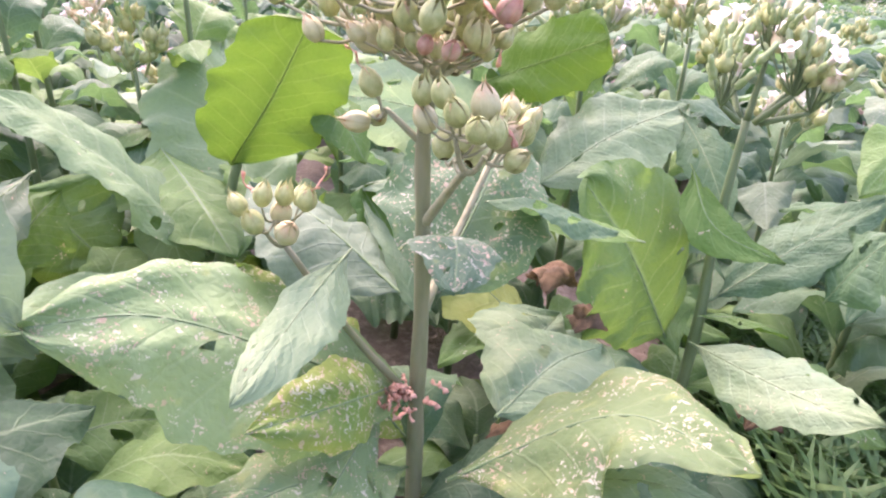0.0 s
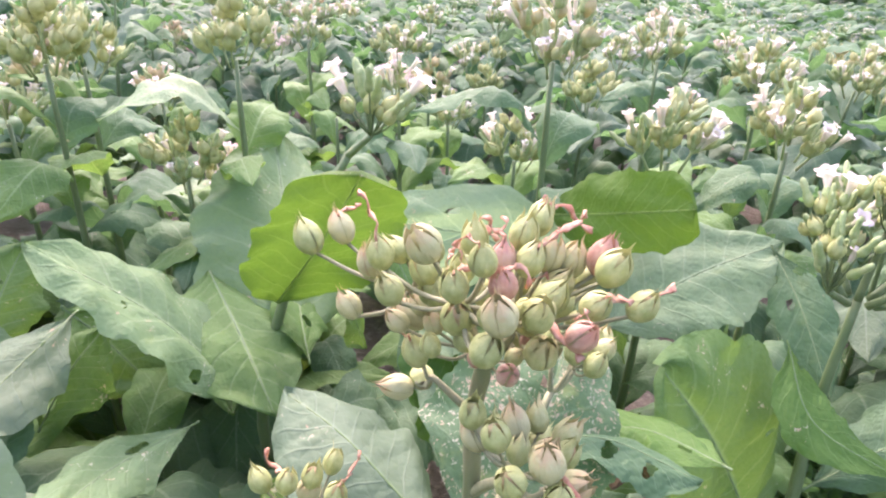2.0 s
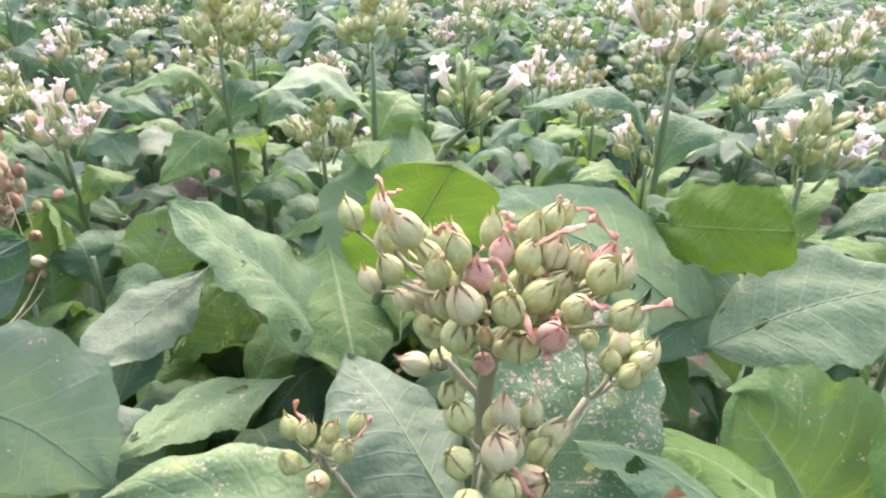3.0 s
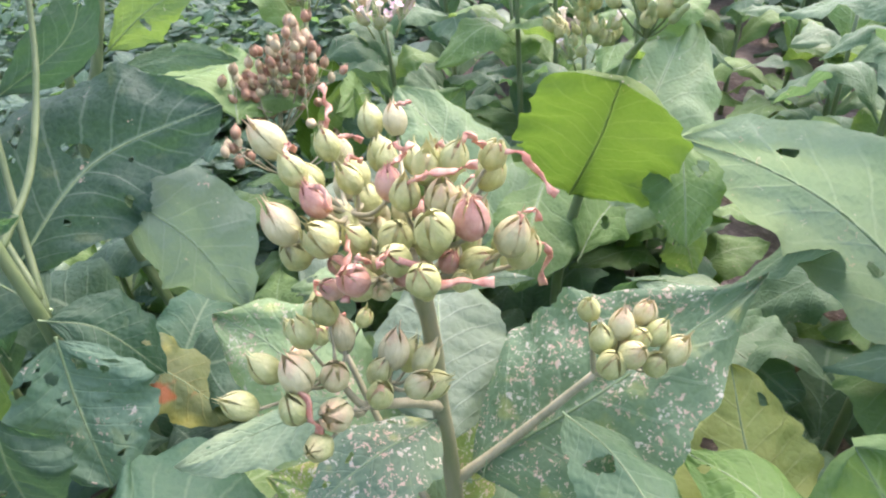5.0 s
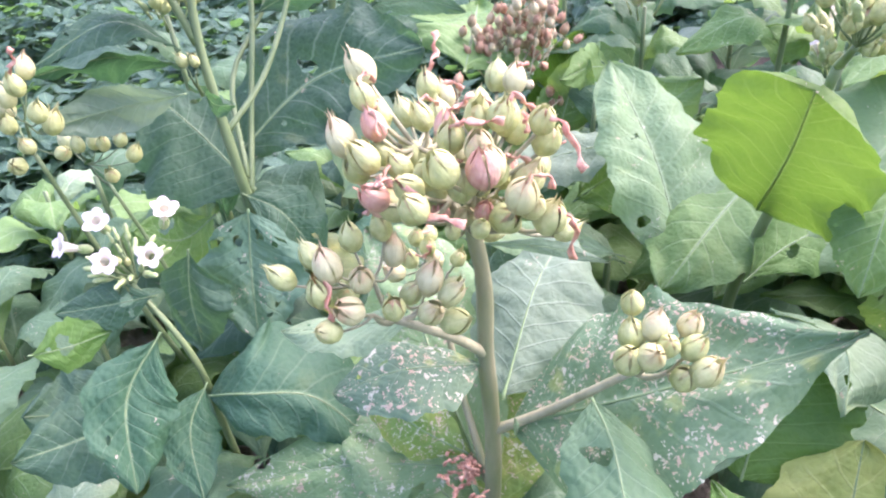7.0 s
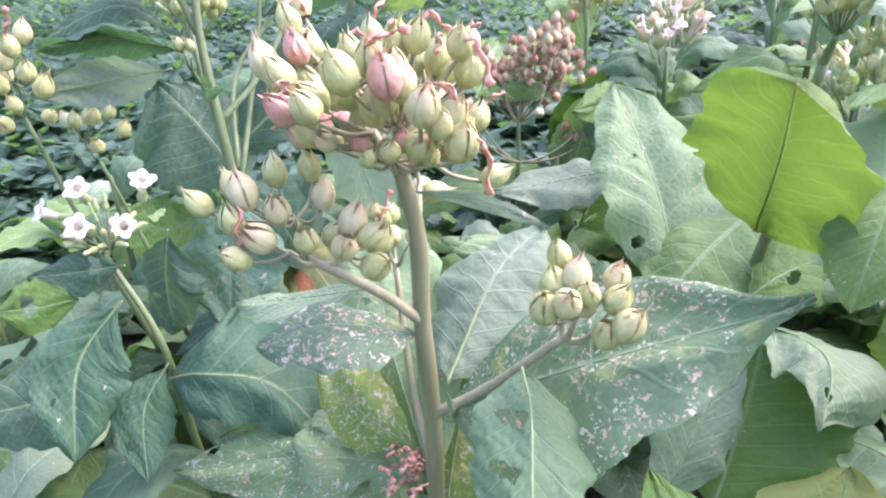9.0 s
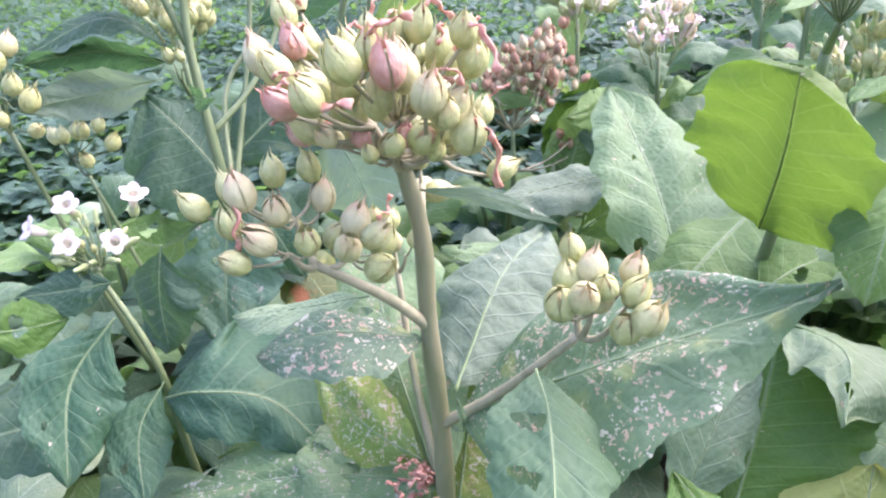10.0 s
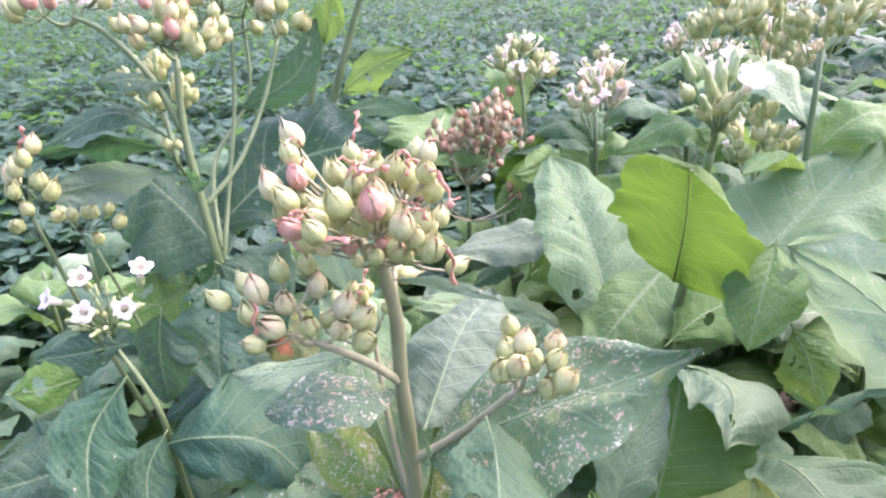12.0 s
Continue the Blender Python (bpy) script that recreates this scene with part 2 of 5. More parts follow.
STALK = plain_material("brown_green_stalk", rgb(0.21, 0.21, 0.11), rgb(0.32, 0.30, 0.17), 70.0, 0.65, relief=0.5)
CALYX = pod_material("calyx", rgb(0.315, 0.350, 0.120), rgb(0.455, 0.470, 0.205), rgb(0.520, 0.470, 0.270), rgb(0.52, 0.30, 0.18))
POD = pod_material("seed_pod", rgb(0.29, 0.30, 0.11), rgb(0.42, 0.39, 0.19), rgb(0.50, 0.38, 0.22), rgb(0.60, 0.29, 0.20))
PINKPOD = pod_material("pink_calyx", rgb(0.42, 0.20, 0.14), rgb(0.54, 0.34, 0.24), rgb(0.50, 0.34, 0.24), rgb(0.40, 0.14, 0.11))
STYLE = plain_material("dry_corolla", rgb(0.44, 0.17, 0.10), rgb(0.64, 0.39, 0.27), 150.0, 0.6, 0.2)
PETAL = plain_material("white_petal", rgb(0.74, 0.71, 0.66), rgb(0.74, 0.62, 0.60), 60.0, 0.5, 0.3, rgb(0.80, 0.66, 0.68))
TUBE = plain_material("corolla_tube", rgb(0.62, 0.62, 0.42), rgb(0.74, 0.62, 0.55), 90.0, 0.5, 0.25)
BUD = plain_material("green_bud", rgb(0.25, 0.34, 0.12), rgb(0.42, 0.47, 0.24), 100.0, 0.5, 0.15)
BROWNPOD = plain_material("ripe_pod", rgb(0.24, 0.12, 0.065), rgb(0.40, 0.26, 0.15), 120.0, 0.65, 0.05, rgb(0.52, 0.48, 0.27))
WEED = leaf_material("weed_leaf", rgb(0.024, 0.064, 0.043), rgb(0.062, 0.120, 0.084), rgb(0.20, 0.30, 0.17), rgb(0.20, 0.42, 0.05), veins=5.0)
GRASS = plain_material("grass_blade", rgb(0.07, 0.16, 0.04), rgb(0.15, 0.26, 0.08), 20.0, 0.5, 0.3)


def soil_material():
    m, nt = material("soil")
    g = Graph(nt)
    tc = nt.nodes.new("ShaderNodeTexCoord")
    where = tc.outputs["Object"]
    col = g.mix(g.ramp(g.noise(where, 3.0, 6.0), 0.3, 0.7), rgb(0.095, 0.074, 0.056), rgb(0.185, 0.150, 0.120))
    col = g.mix(g.ramp(g.noise(where, 45.0, 4.0), 0.45, 0.75, 0.0, 0.7), col, rgb(0.26, 0.215, 0.175))
    rise = g.math("ADD", g.noise(where, 25.0, 6.0), g.math("MULTIPLY", g.noise(where, 140.0, 3.0), 0.4))
    skin = g.node("ShaderNodeBsdfPrincipled", Base_Color=col, Roughness=0.9, Normal=g.bump(rise, 0.9, 0.02))
    nt.links.new(skin.outputs[0], g.node("ShaderNodeOutputMaterial").inputs[0])
    return m


SOIL = soil_material()
SOIL_Z = 0.13

# ---- mesh helpers ----
def mesh_of(name, verts, faces, mat, uv=None, mats=None, which=None):
    me = bpy.data.meshes.new(name)
    me.from_pydata([tuple(v) for v in verts], [], [tuple(f) for f in faces])
    for m in mats or [mat]:
        me.materials.append(m)
    if which is not None:
        me.polygons.foreach_set("material_index", which)
    if uv is not None:
        layer = me.uv_layers.new(name="UVMap")
        loops = np.empty(len(me.loops), dtype=np.int32)
        me.loops.foreach_get("vertex_index", loops)
        layer.data.foreach_set("uv", np.asarray(uv, dtype=np.float32)[loops].ravel())
    me.polygons.foreach_set("use_smooth", [True] * len(me.polygons))
    me.update()
    return me


def part(name, me, parent, label="", m=None):
    ob = new(name, me)
    ob.parent = parent
    if m is not None:
        ob.matrix_basis = m
    if label:
        tagged(ob, label)
    return ob


def thing(name, base, label, category, group=""):
    ob = new(name)
    ob.empty_display_size = 0.05
    ob.location = base
    return tagged(ob, label, category, group)


def joined(pieces):
    """One vertex and face list out of several (verts, faces)."""
    verts, faces, at = [], [], 0
    for v, f in pieces:
        verts.append(np.asarray(v, float))
        faces += [tuple(i + at for i in q) for q in f]
        at += len(v)
    return np.concatenate(verts), faces


def tube(points, radii, sides=8):
    pts = np.asarray(points, float)
    verts, faces = [], []
    for i, p in enumerate(pts):
        d = pts[min(i + 1, len(pts) - 1)] - pts[max(i - 1, 0)]
        d = d / (np.linalg.norm(d) + 1e-9)
        a = np.cross(d, (0.3, 1.0, 0.2))
        a /= np.linalg.norm(a)
        b = np.cross(d, a)
        for k in range(sides):
            w = 2 * math.pi * k / sides
            verts.append(p + radii[i] * (math.cos(w) * a + math.sin(w) * b))
    for i in range(len(pts) - 1):
        for k in range(sides):
            k2 = (k + 1) % sides
            faces.append((i * sides + k, i * sides + k2, (i + 1) * sides + k2, (i + 1) * sides + k))
    faces.append(tuple(range(sides))[::-1])
    faces.append(tuple((len(pts) - 1) * sides + k for k in range(sides)))
    return np.array(verts), faces


def bend(a, b, lift=0.0, n=6, sag=(0, 0, 1)):
    a, b = np.asarray(a, float), np.asarray(b, float)
    u = np.linspace(0, 1, n)[:, None]
    return a + (b - a) * u + np.asarray(sag, float) * lift * (4 * u * (1 - u))


def smooth_line(points, n=5):
    """Catmull-Rom through the points."""
    p = np.asarray(points, float)
    q = np.vstack([2 * p[0] - p[1], p, 2 * p[-1] - p[-2]])
    out = []
    for i in range(1, len(q) - 2):
        for s in range(n):
            t = s / n
            out.append(0.5 * (2 * q[i] + (q[i + 1] - q[i - 1]) * t + (2 * q[i - 1] - 5 * q[i] + 4 * q[i + 1] - q[i + 2]) * t * t
                              + (3 * q[i] - q[i - 1] - 3 * q[i + 1] + q[i + 2]) * t ** 3))
    out.append(p[-1])
    return np.array(out)


# ---- leaves ----
SHAPES = {  # power at the base, place of the widest part, tip power, stalk
    "ovate": (0.75, 0.42, 0.85, 0.05),
    "round": (0.30, 0.52, 0.24, 0.02),
    "lance": (0.9, 0.40, 1.05, 0.06),
    "broad": (0.46, 0.44, 0.66, 0.03),
    "taper": (0.55, 0.36, 1.35, 0.04),
}


def profile(u, shape):
    p, wide, q, stalk = SHAPES[shape]
    s = np.clip((u - stalk) / (1 - stalk), 0, 1)
    left = np.sin(np.clip(s / wide, 0, 1) * math.pi / 2) ** (p * 1.6)
    right = np.cos(np.clip((s - wide) / (1 - wide), 0, 1) * math.pi / 2) ** q
    return np.where(s < wide, left, right) * 0.97 + 0.03 * (1 - u)


def leaf_data(base, mid, tip, edge, shape="ovate", seed=0, nu=40, nv=14, fold=0.10, wave=0.07, quilt=1.0, holes=0, droop=0.25, wmul=1.0, origin=(0, 0, 0), far_edge=None):
    """A blade along a curved midrib. mid: one point or several on the midrib; edge, far_edge: the margins beside its middle."""
    r = np.random.RandomState(seed)
    origin = np.asarray(origin, float)
    line = np.array([base, *(mid if np.ndim(mid) == 2 else [mid]), tip], float) - origin
    u = np.linspace(0, 1, nu + 1)
    v = np.linspace(-1, 1, nv + 1)
    dense = smooth_line(line, 12)
    run = np.concatenate([[0], np.cumsum(np.linalg.norm(np.diff(dense, axis=0), axis=1))])
    c = np.stack([np.interp(u * run[-1], run, dense[:, k]) for k in range(3)], 1)
    for _ in range(2):
        c[1:-1] = (c[:-2] + 2 * c[1:-1] + c[2:]) / 4
    d = np.gradient(c, axis=0)
    d /= np.linalg.norm(d, axis=1)[:, None] + 1e-9
    centre, dm = c[nu // 2], d[nu // 2]
    sides, widths = [], []
    for way in (np.asarray(edge, float) - origin - centre, None if far_edge is None else np.asarray(far_edge, float) - origin - centre):
        if way is None:
            sides.append(-sides[0])
            widths.append(widths[0])
            continue
        way = way - dm * (way @ dm)
        widths.append(np.linalg.norm(way) * wmul)
        way = way / (np.linalg.norm(way) + 1e-9)
        way = way[None] - d * (d @ way)[:, None]
        sides.append(way / (np.linalg.norm(way, axis=1)[:, None] + 1e-9))
    width = sum(widths) / 2
    n = np.cross(sides[0] - sides[1], d)
    n /= np.linalg.norm(n, axis=1)[:, None] + 1e-9
    if n[len(u) // 2, 2] < 0:
        n = -n
    length = np.linalg.norm(np.diff(c, axis=0), axis=1).sum()
    ph = r.rand(8) * 6.28
    k = min(max(length / 0.20, 0.3), 1.3)
    U, V = np.meshgrid(u, v, indexing="ij")
    ragged = 1 + 0.05 * np.sin(U * 23 + ph[0] + 2 * np.sign(V)) + 0.035 * np.sin(U * 47 + ph[1] - 3 * np.sign(V)) + 0.03 * (r.rand(nu + 1, 1) - 0.5)
    w = profile(U, shape) * np.where(V > 0, widths[0], widths[1]) * np.where(np.abs(V) > 0.3, ragged, 1.0)
    a = np.abs(V)
    lift = fold * a - droop * a ** 2.2
    margin = wave * a ** 1.8 * (np.sin(U * 15 * k + ph[2] + 1.7 * np.sign(V)) + 0.6 * np.sin(U * 29 * k + ph[3] + 2.9 * np.sign(V)))
    cells = (U - 0.2 * a ** 0.85) * 9.0 + 0.22 * np.sin(U * 11 + ph[7]) + 0.1 * np.sin(V * 9 + ph[1])
    puff = quilt * k * (0.0003 + 0.017 * width) * np.abs(np.sin(math.pi * cells)) ** 0.8 * (0.6 + 0.4 * np.sin(U * 17 + V * 5 + ph[0])) * (1 - a ** 3) * np.clip(a * 6, 0, 1)
    roll = 0.045 * length * np.sin(U * 5.0 + ph[4]) * a * np.sign(V) * 0.5
    swell = 0.10 * width * (np.sin(U * 7.0 + V * 2.2 + ph[5]) * np.cos(V * 3.1 + U * 3.0 + ph[6])) * np.clip(U * 4, 0, 1) * np.clip(a * 3, 0, 1)
    fine = quilt * 0.0005 * k * (np.sin(U * 90 * k + V * 31 * k + ph[5]) + np.sin(U * 61 * k - V * 57 * k + ph[6]))
    up = (lift + margin) * w + puff + roll * profile(U, shape) + swell + fine
    out = np.where(V[..., None] > 0, sides[0][:, None, :], sides[1][:, None, :])
    P = c[:, None, :] + out * (a * w)[..., None] * np.sqrt(np.clip(1 - 0.35 * np.abs(lift), 0.4, 1))[..., None] + n[:, None, :] * up[..., None]
    bites = [(0.15 + 0.75 * r.rand(), (r.rand() * 2 - 1) * 0.8, 0.0026 + 0.0084 * r.rand() ** 2, r.rand() * 6.28) for _ in range(holes)]
    gone = np.zeros(U.shape, bool)
    du, dv = np.zeros(U.shape), np.zeros(U.shape)
    for bu, bv, br, bp in bites:
        x, y = (U - bu) * length, (V - bv) * width
        t = np.arctan2(y, x)
        reach = br * (1 + 0.40 * np.sin(2 * t + bp) + 0.18 * np.sin(5 * t + bp))
        far = np.hypot(x, y) + 1e-9
        inside = far < reach
        gone |= inside
        du[inside] = (x * (reach / far - 1))[inside] / length
        dv[inside] = (y * (reach / far - 1))[inside] / width
    gu, gv = np.gradient(P, u, axis=0), np.gradient(P, v, axis=1)
    P = P + gu * du[..., None] + gv * dv[..., None]
    verts = P.reshape(-1, 3)
    uv = np.stack([(U + du).ravel(), (V + dv).ravel() * 0.5 + 0.5], 1)
    row = nv + 1
    faces = []
    for i in range(nu):
        for j in range(nv):
            if not (gone[i, j] and gone[i, j + 1] and gone[i + 1, j] and gone[i + 1, j + 1]):
                q = i * row + j
                faces.append((q, q + 1, q + row + 1, q + row))
    rib_r = np.interp(u, [0, 0.15, 1.0], [0.022, 0.013, 0.003]) * min(width, 0.09) + 0.0004
    rib = tube(c, rib_r, 6)
    return verts, faces, uv, rib


def add_leaf(parent, kind, base, mid, tip, edge, seed=0, **more):
    holes = more.pop("holes", {"holes": 32, "spot": 6, "bluespot": 5, "scarred": 4, "rich": 2, "dark": 3, "deep": 1, "eaten": 18, "soft": 4, "green": 2, "blue": 3, "yellow": 4, "pale": 2}.get(kind, 0))
    fine = holes > 0
    label = more.pop("label", "")
    v, f, uv, rib = leaf_data(base, mid, tip, edge, seed=seed, nu=90 if fine else 48, nv=40 if fine else 18, holes=holes, origin=parent.location, **more)
    ob = part("leaf", mesh_of("leaf", v, f, LEAF[kind], uv), parent, label or LEAF_WORDS.get(kind, ""))
    part("midrib", mesh_of("midrib", *rib, THINRIB if kind == "bright" else RIB), ob)
    return ob


LEAF_WORDS = {
    "bright": "yellow-green leaf, thin and lit through", "yellow": "yellowing leaf with eaten holes", "spot": "leaf with many pale feeding scars", "bluespot": "blue-green leaf with many pinkish feeding scars", "rich": "deep green leaf", "olivespot": "olive green leaf with streaky pale scars", "greenspot": "bright green leaf eaten into pale scars",
    "dark": "dark green leaf, shade in its colour", "soft": "soft green leaf with small pale scars", "eaten": "grey-green leaf riddled with eaten holes", "scarred": "small grey-green leaf covered in pale scars", "deep": "deep grey-green leaf with a few eaten holes", "greyblue": "grey-blue leaf, dull on top", "orange": "withering leaf, orange and brown", "holes": "grey-green leaf with eaten holes, darkened by shade in its colour", "pale": "pale green leaf, sky sheen in its colour",
}


def add_leaves(parent, rows, shape="ovate", seed=1, **more):
    for i, (kind, b, m, t, e, *other) in enumerate(rows):
        add_leaf(parent, kind, b, m, t, e, seed=seed * 50 + i, far_edge=other[0] if other else None,
                 shape=other[1] if len(other) > 1 else "round" if kind == "bright" else "broad" if other else shape, **more)


# ---- pods, flowers and buds ----
def lathe(prof, sides=10):
    verts, faces = [], []
    for rad, z in prof:
        for k in range(sides):
            w = 2 * math.pi * k / sides
            verts.append((rad * math.cos(w), rad * math.sin(w), z))
    for i in range(len(prof) - 1):
        for k in range(sides):
            k2 = (k + 1) % sides
            faces.append((i * sides + k, i * sides + k2, (i + 1) * sides + k2, (i + 1) * sides + k))
    return np.array(verts), faces


def pod_data(length=0.022, rad=0.0101):
    z = np.linspace(0, 1, 11)
    return lathe([(max(rad * math.sin(math.pi * min(0.06 + t * 0.88, 1.0)) ** 0.60 * (1.0 - 0.14 * t), 0.0002), t * length) for t in z] + [(0.0002, length * 1.03)], 12)


def calyx_data(seed, length=0.0235, rad=0.0106, flare=0.0):
    """Five pointed lobes that wrap the pod, with slits between them."""
    r = np.random.RandomState(seed)
    pieces = []
    nt, nh = 6, 12
    for lobe in range(5):
        mid = lobe * 2 * math.pi / 5 + r.uniform(-0.08, 0.08)
        reach = r.uniform(1.18, 1.56)
        lean = flare * r.uniform(-0.3, 1.2)
        split = r.uniform(0.62, 0.95)
        twist = r.uniform(-0.25, 0.25)
        verts, faces = [], []
        for i in range(nh + 1):
            h = i / nh
            s = h * reach
            half = math.pi / 5 * (1.0 if s < split else max(1 - 0.03 * min((s - split) * 8, 1) - 0.97 * ((s - split) / (reach - split)) ** 1.8, 0.02))
            ring = rad * math.sin(math.pi * min(0.07 + 0.93 * min(s, 1.2) * 0.82, 0.988)) ** 0.60 * (1.02 - 0.12 * s) + 0.0004
            ring += lean * max(s - 0.7, 0) ** 1.5 * rad * 4
            for j in range(nt + 1):
                x = j / nt * 2 - 1
                w = mid + x * half + twist * max(s - 0.6, 0)
                bulge = 1 + 0.035 * (1 - x * x) * min(s * 3, 1) + 0.035 * math.exp(-(x * 5) ** 2) * min(s * 4, 1)
                verts.append((ring * bulge * math.cos(w), ring * bulge * math.sin(w), s * length - 0.0002))
        for i in range(nh):
            for j in range(nt):
                q = i * (nt + 1) + j
                faces.append((q, q + 1, q + nt + 2, q + nt + 1))
        pieces.append((verts, faces))
    return joined(pieces)


def flower_data(seed, tube_len=0.034, limb=0.0145):
    """A trumpet with five pointed lobes: (tube), (limb)."""
    r = np.random.RandomState(seed)
    t = lathe([(0.0028, 0.0), (0.0030, tube_len * 0.4), (0.0046, tube_len * 0.7), (0.0060, tube_len * 0.9), (0.0056, tube_len)], 10)
    verts, faces, n = [], [], 40
    for ring in range(6):
        f = ring / 5
        for k in range(n):
            w = 2 * math.pi * k / n
            star = 0.72 + 0.28 * abs(math.cos(2.5 * w)) ** 0.9 + 0.05 * math.sin(3 * w + seed)
            rad = 0.0054 + (limb * star - 0.0054) * f
            z = tube_len + 0.0042 * math.sin(f * 1.5) - 0.002 * f * f + 0.0012 * f * math.sin(5 * w + 1)
            verts.append((rad * math.cos(w), rad * math.sin(w), z))
    for ring in range(5):
        for k in range(n):
            k2 = (k + 1) % n
            faces.append((ring * n + k, ring * n + k2, (ring + 1) * n + k2, (ring + 1) * n + k))
    return t, (np.array(verts), faces)


def bud_data(length=0.032, rad=0.0052):
    return lathe([(0.0016, 0), (rad * 0.9, length * 0.12), (rad, length * 0.3), (rad * 0.62, length * 0.55), (rad * 0.72, length * 0.78), (rad * 0.5, length * 0.93), (0.0003, length)], 8)


PINK_ME = [mesh_of("calyx", *calyx_data(20 + i, flare=0.08), PINKPOD) for i in range(3)]
POD_ME = [mesh_of("seed_pod", *pod_data(), POD)]
CALYX_ME = [mesh_of("calyx", *calyx_data(i, flare=0.045 * (i % 5)), CALYX) for i in range(9)]
TUBE_ME, LIMB_ME = (mesh_of(n, *d, m) for n, d, m in zip(("corolla_tube", "petals"), flower_data(1), (TUBE, PETAL)))
BUD_ME = mesh_of("bud", *bud_data(), BUD)
SMALL_CALYX_ME = mesh_of("flower_calyx", *calyx_data(9, 0.016, 0.0052, 0.2), BUD)


def aim(at, toward, size=1.0, spin=0.0):
    q = Vector(toward).normalized().to_track_quat("Z", "Y")
    return Matrix.LocRotScale(Vector(at), q @ Euler((0, 0, spin)).to_quaternion(), (size, size, size))


POD_TIPS = []


def add_pod(parent, at, toward, size, rnd, origin, pink=0.0):
    POD_TIPS.append(np.array(at) + np.array(toward) * 0.023 * size)
    at = Vector(at) - Vector(origin)
    pod = part("seed_pod", POD_ME[0], parent, m=aim(at, toward, size, rnd.random() * 6))
    if rnd.random() < pink:
        part("calyx", rnd.choice(PINK_ME), pod, "calyx dried dark pink")
    else:
        part("calyx", rnd.choice(CALYX_ME), pod)
    return pod


def add_flower(parent, at, toward, size, rnd, origin):
    at = Vector(at) - Vector(origin)
    tube_ob = part("flower", TUBE_ME, parent, "open trumpet flower, white to pink", m=aim(at, toward, size, rnd.random() * 6))
    part("petals", LIMB_ME, tube_ob)
    part("flower_calyx", SMALL_CALYX_ME, tube_ob)
    return tube_ob


def add_bud(parent, at, toward, size, rnd, origin):
    return part("bud", BUD_ME, parent, m=aim(Vector(at) - Vector(origin), toward, size, rnd.random() * 6))


def pod_head(parent, node, spots, rnd, size=1.0, branch_from=None, r0=0.0045, name="pod_stalk", pink=0.0, mat=None):
    """Pods at the given places on thin stalks that meet near the node."""
    o = np.array(parent.location)
    node = np.array(node)
    pieces = []
    if branch_from is not None:
        line = smooth_line([np.array(p) - o for p in branch_from] + [node - o], 5)
        pieces.append(tube(line, np.linspace(r0, r0 * 0.62, len(line)), 9))
    spots = [np.array(s, float) for s in spots]
    centre = sum(spots) / len(spots)
    limbs = []
    for i in range(max(3, len(spots) // 8)):
        far = spots[(i * 7) % len(spots)]
        end = node + (far - node) * 0.5
        limbs.append(end)
        line = bend(node - o, end - o, -0.006)
        pieces.append(tube(line, np.linspace(r0 * 0.6, r0 * 0.36, len(line)), 7))
    for s in spots:
        out = s - node
        out = out / np.linalg.norm(out)
        way = out * 0.75 + np.array((0, 0, 0.70)) + np.array([rnd.uniform(-0.38, 0.38) for _ in range(3)])
        way /= np.linalg.norm(way)
        sz = size * rnd.uniform(0.76, 1.02)
        foot = s - way * 0.011 * sz
        src = min(limbs, key=lambda e: np.linalg.norm(e - foot))
        line = smooth_line([src - o, (src * 0.45 + foot * 0.55) - way * 0.006 - o, foot - o], 4)
        pieces.append(tube(line, np.linspace(r0 * 0.28, r0 * 0.20, len(line)), 6))
        add_pod(parent, foot, way, sz, rnd, o, pink)
    part(name, mesh_of(name, *joined(pieces), mat or STALK), parent, "branched stalk")


def dry_style(parent, points, r=0.0018, snap=True):
    """A withered corolla that hangs from a pod's tip: a wrinkled, flattened tube."""
    o = np.array(parent.location)
    points = np.array(points, float)
    if snap:
        tip = min(POD_TIPS, key=lambda p: np.linalg.norm(p - points[0]))
        points = points + (tip - points[0])
    line = smooth_line(points - o, 6)
    u = np.linspace(0, 1, len(line))
    kink = np.stack([np.sin(u * 13 + points[0, 0] * 400), np.sin(u * 17 + points[0, 1] * 400), np.sin(u * 9 + points[0, 2] * 400)], 1)
    line = line + kink * 0.0016 * np.clip(u * 4, 0, 1)[:, None]
    rad = r * (1 + 0.40 * np.sin(u * 14) + 0.3 * np.sin(u * 27 + 1)) * (0.8 + 0.3 * u)
    v, f = tube(line, rad, 8)
    ring = np.arange(len(v)) % 8
    v = v + (np.repeat(line, 8, axis=0) - v) * np.where(ring % 4 < 2, 0.72, 0.0)[:, None]
    part("dry_corolla", mesh_of("dry_corolla", v, f, STYLE), parent, "shrivelled pink corolla")


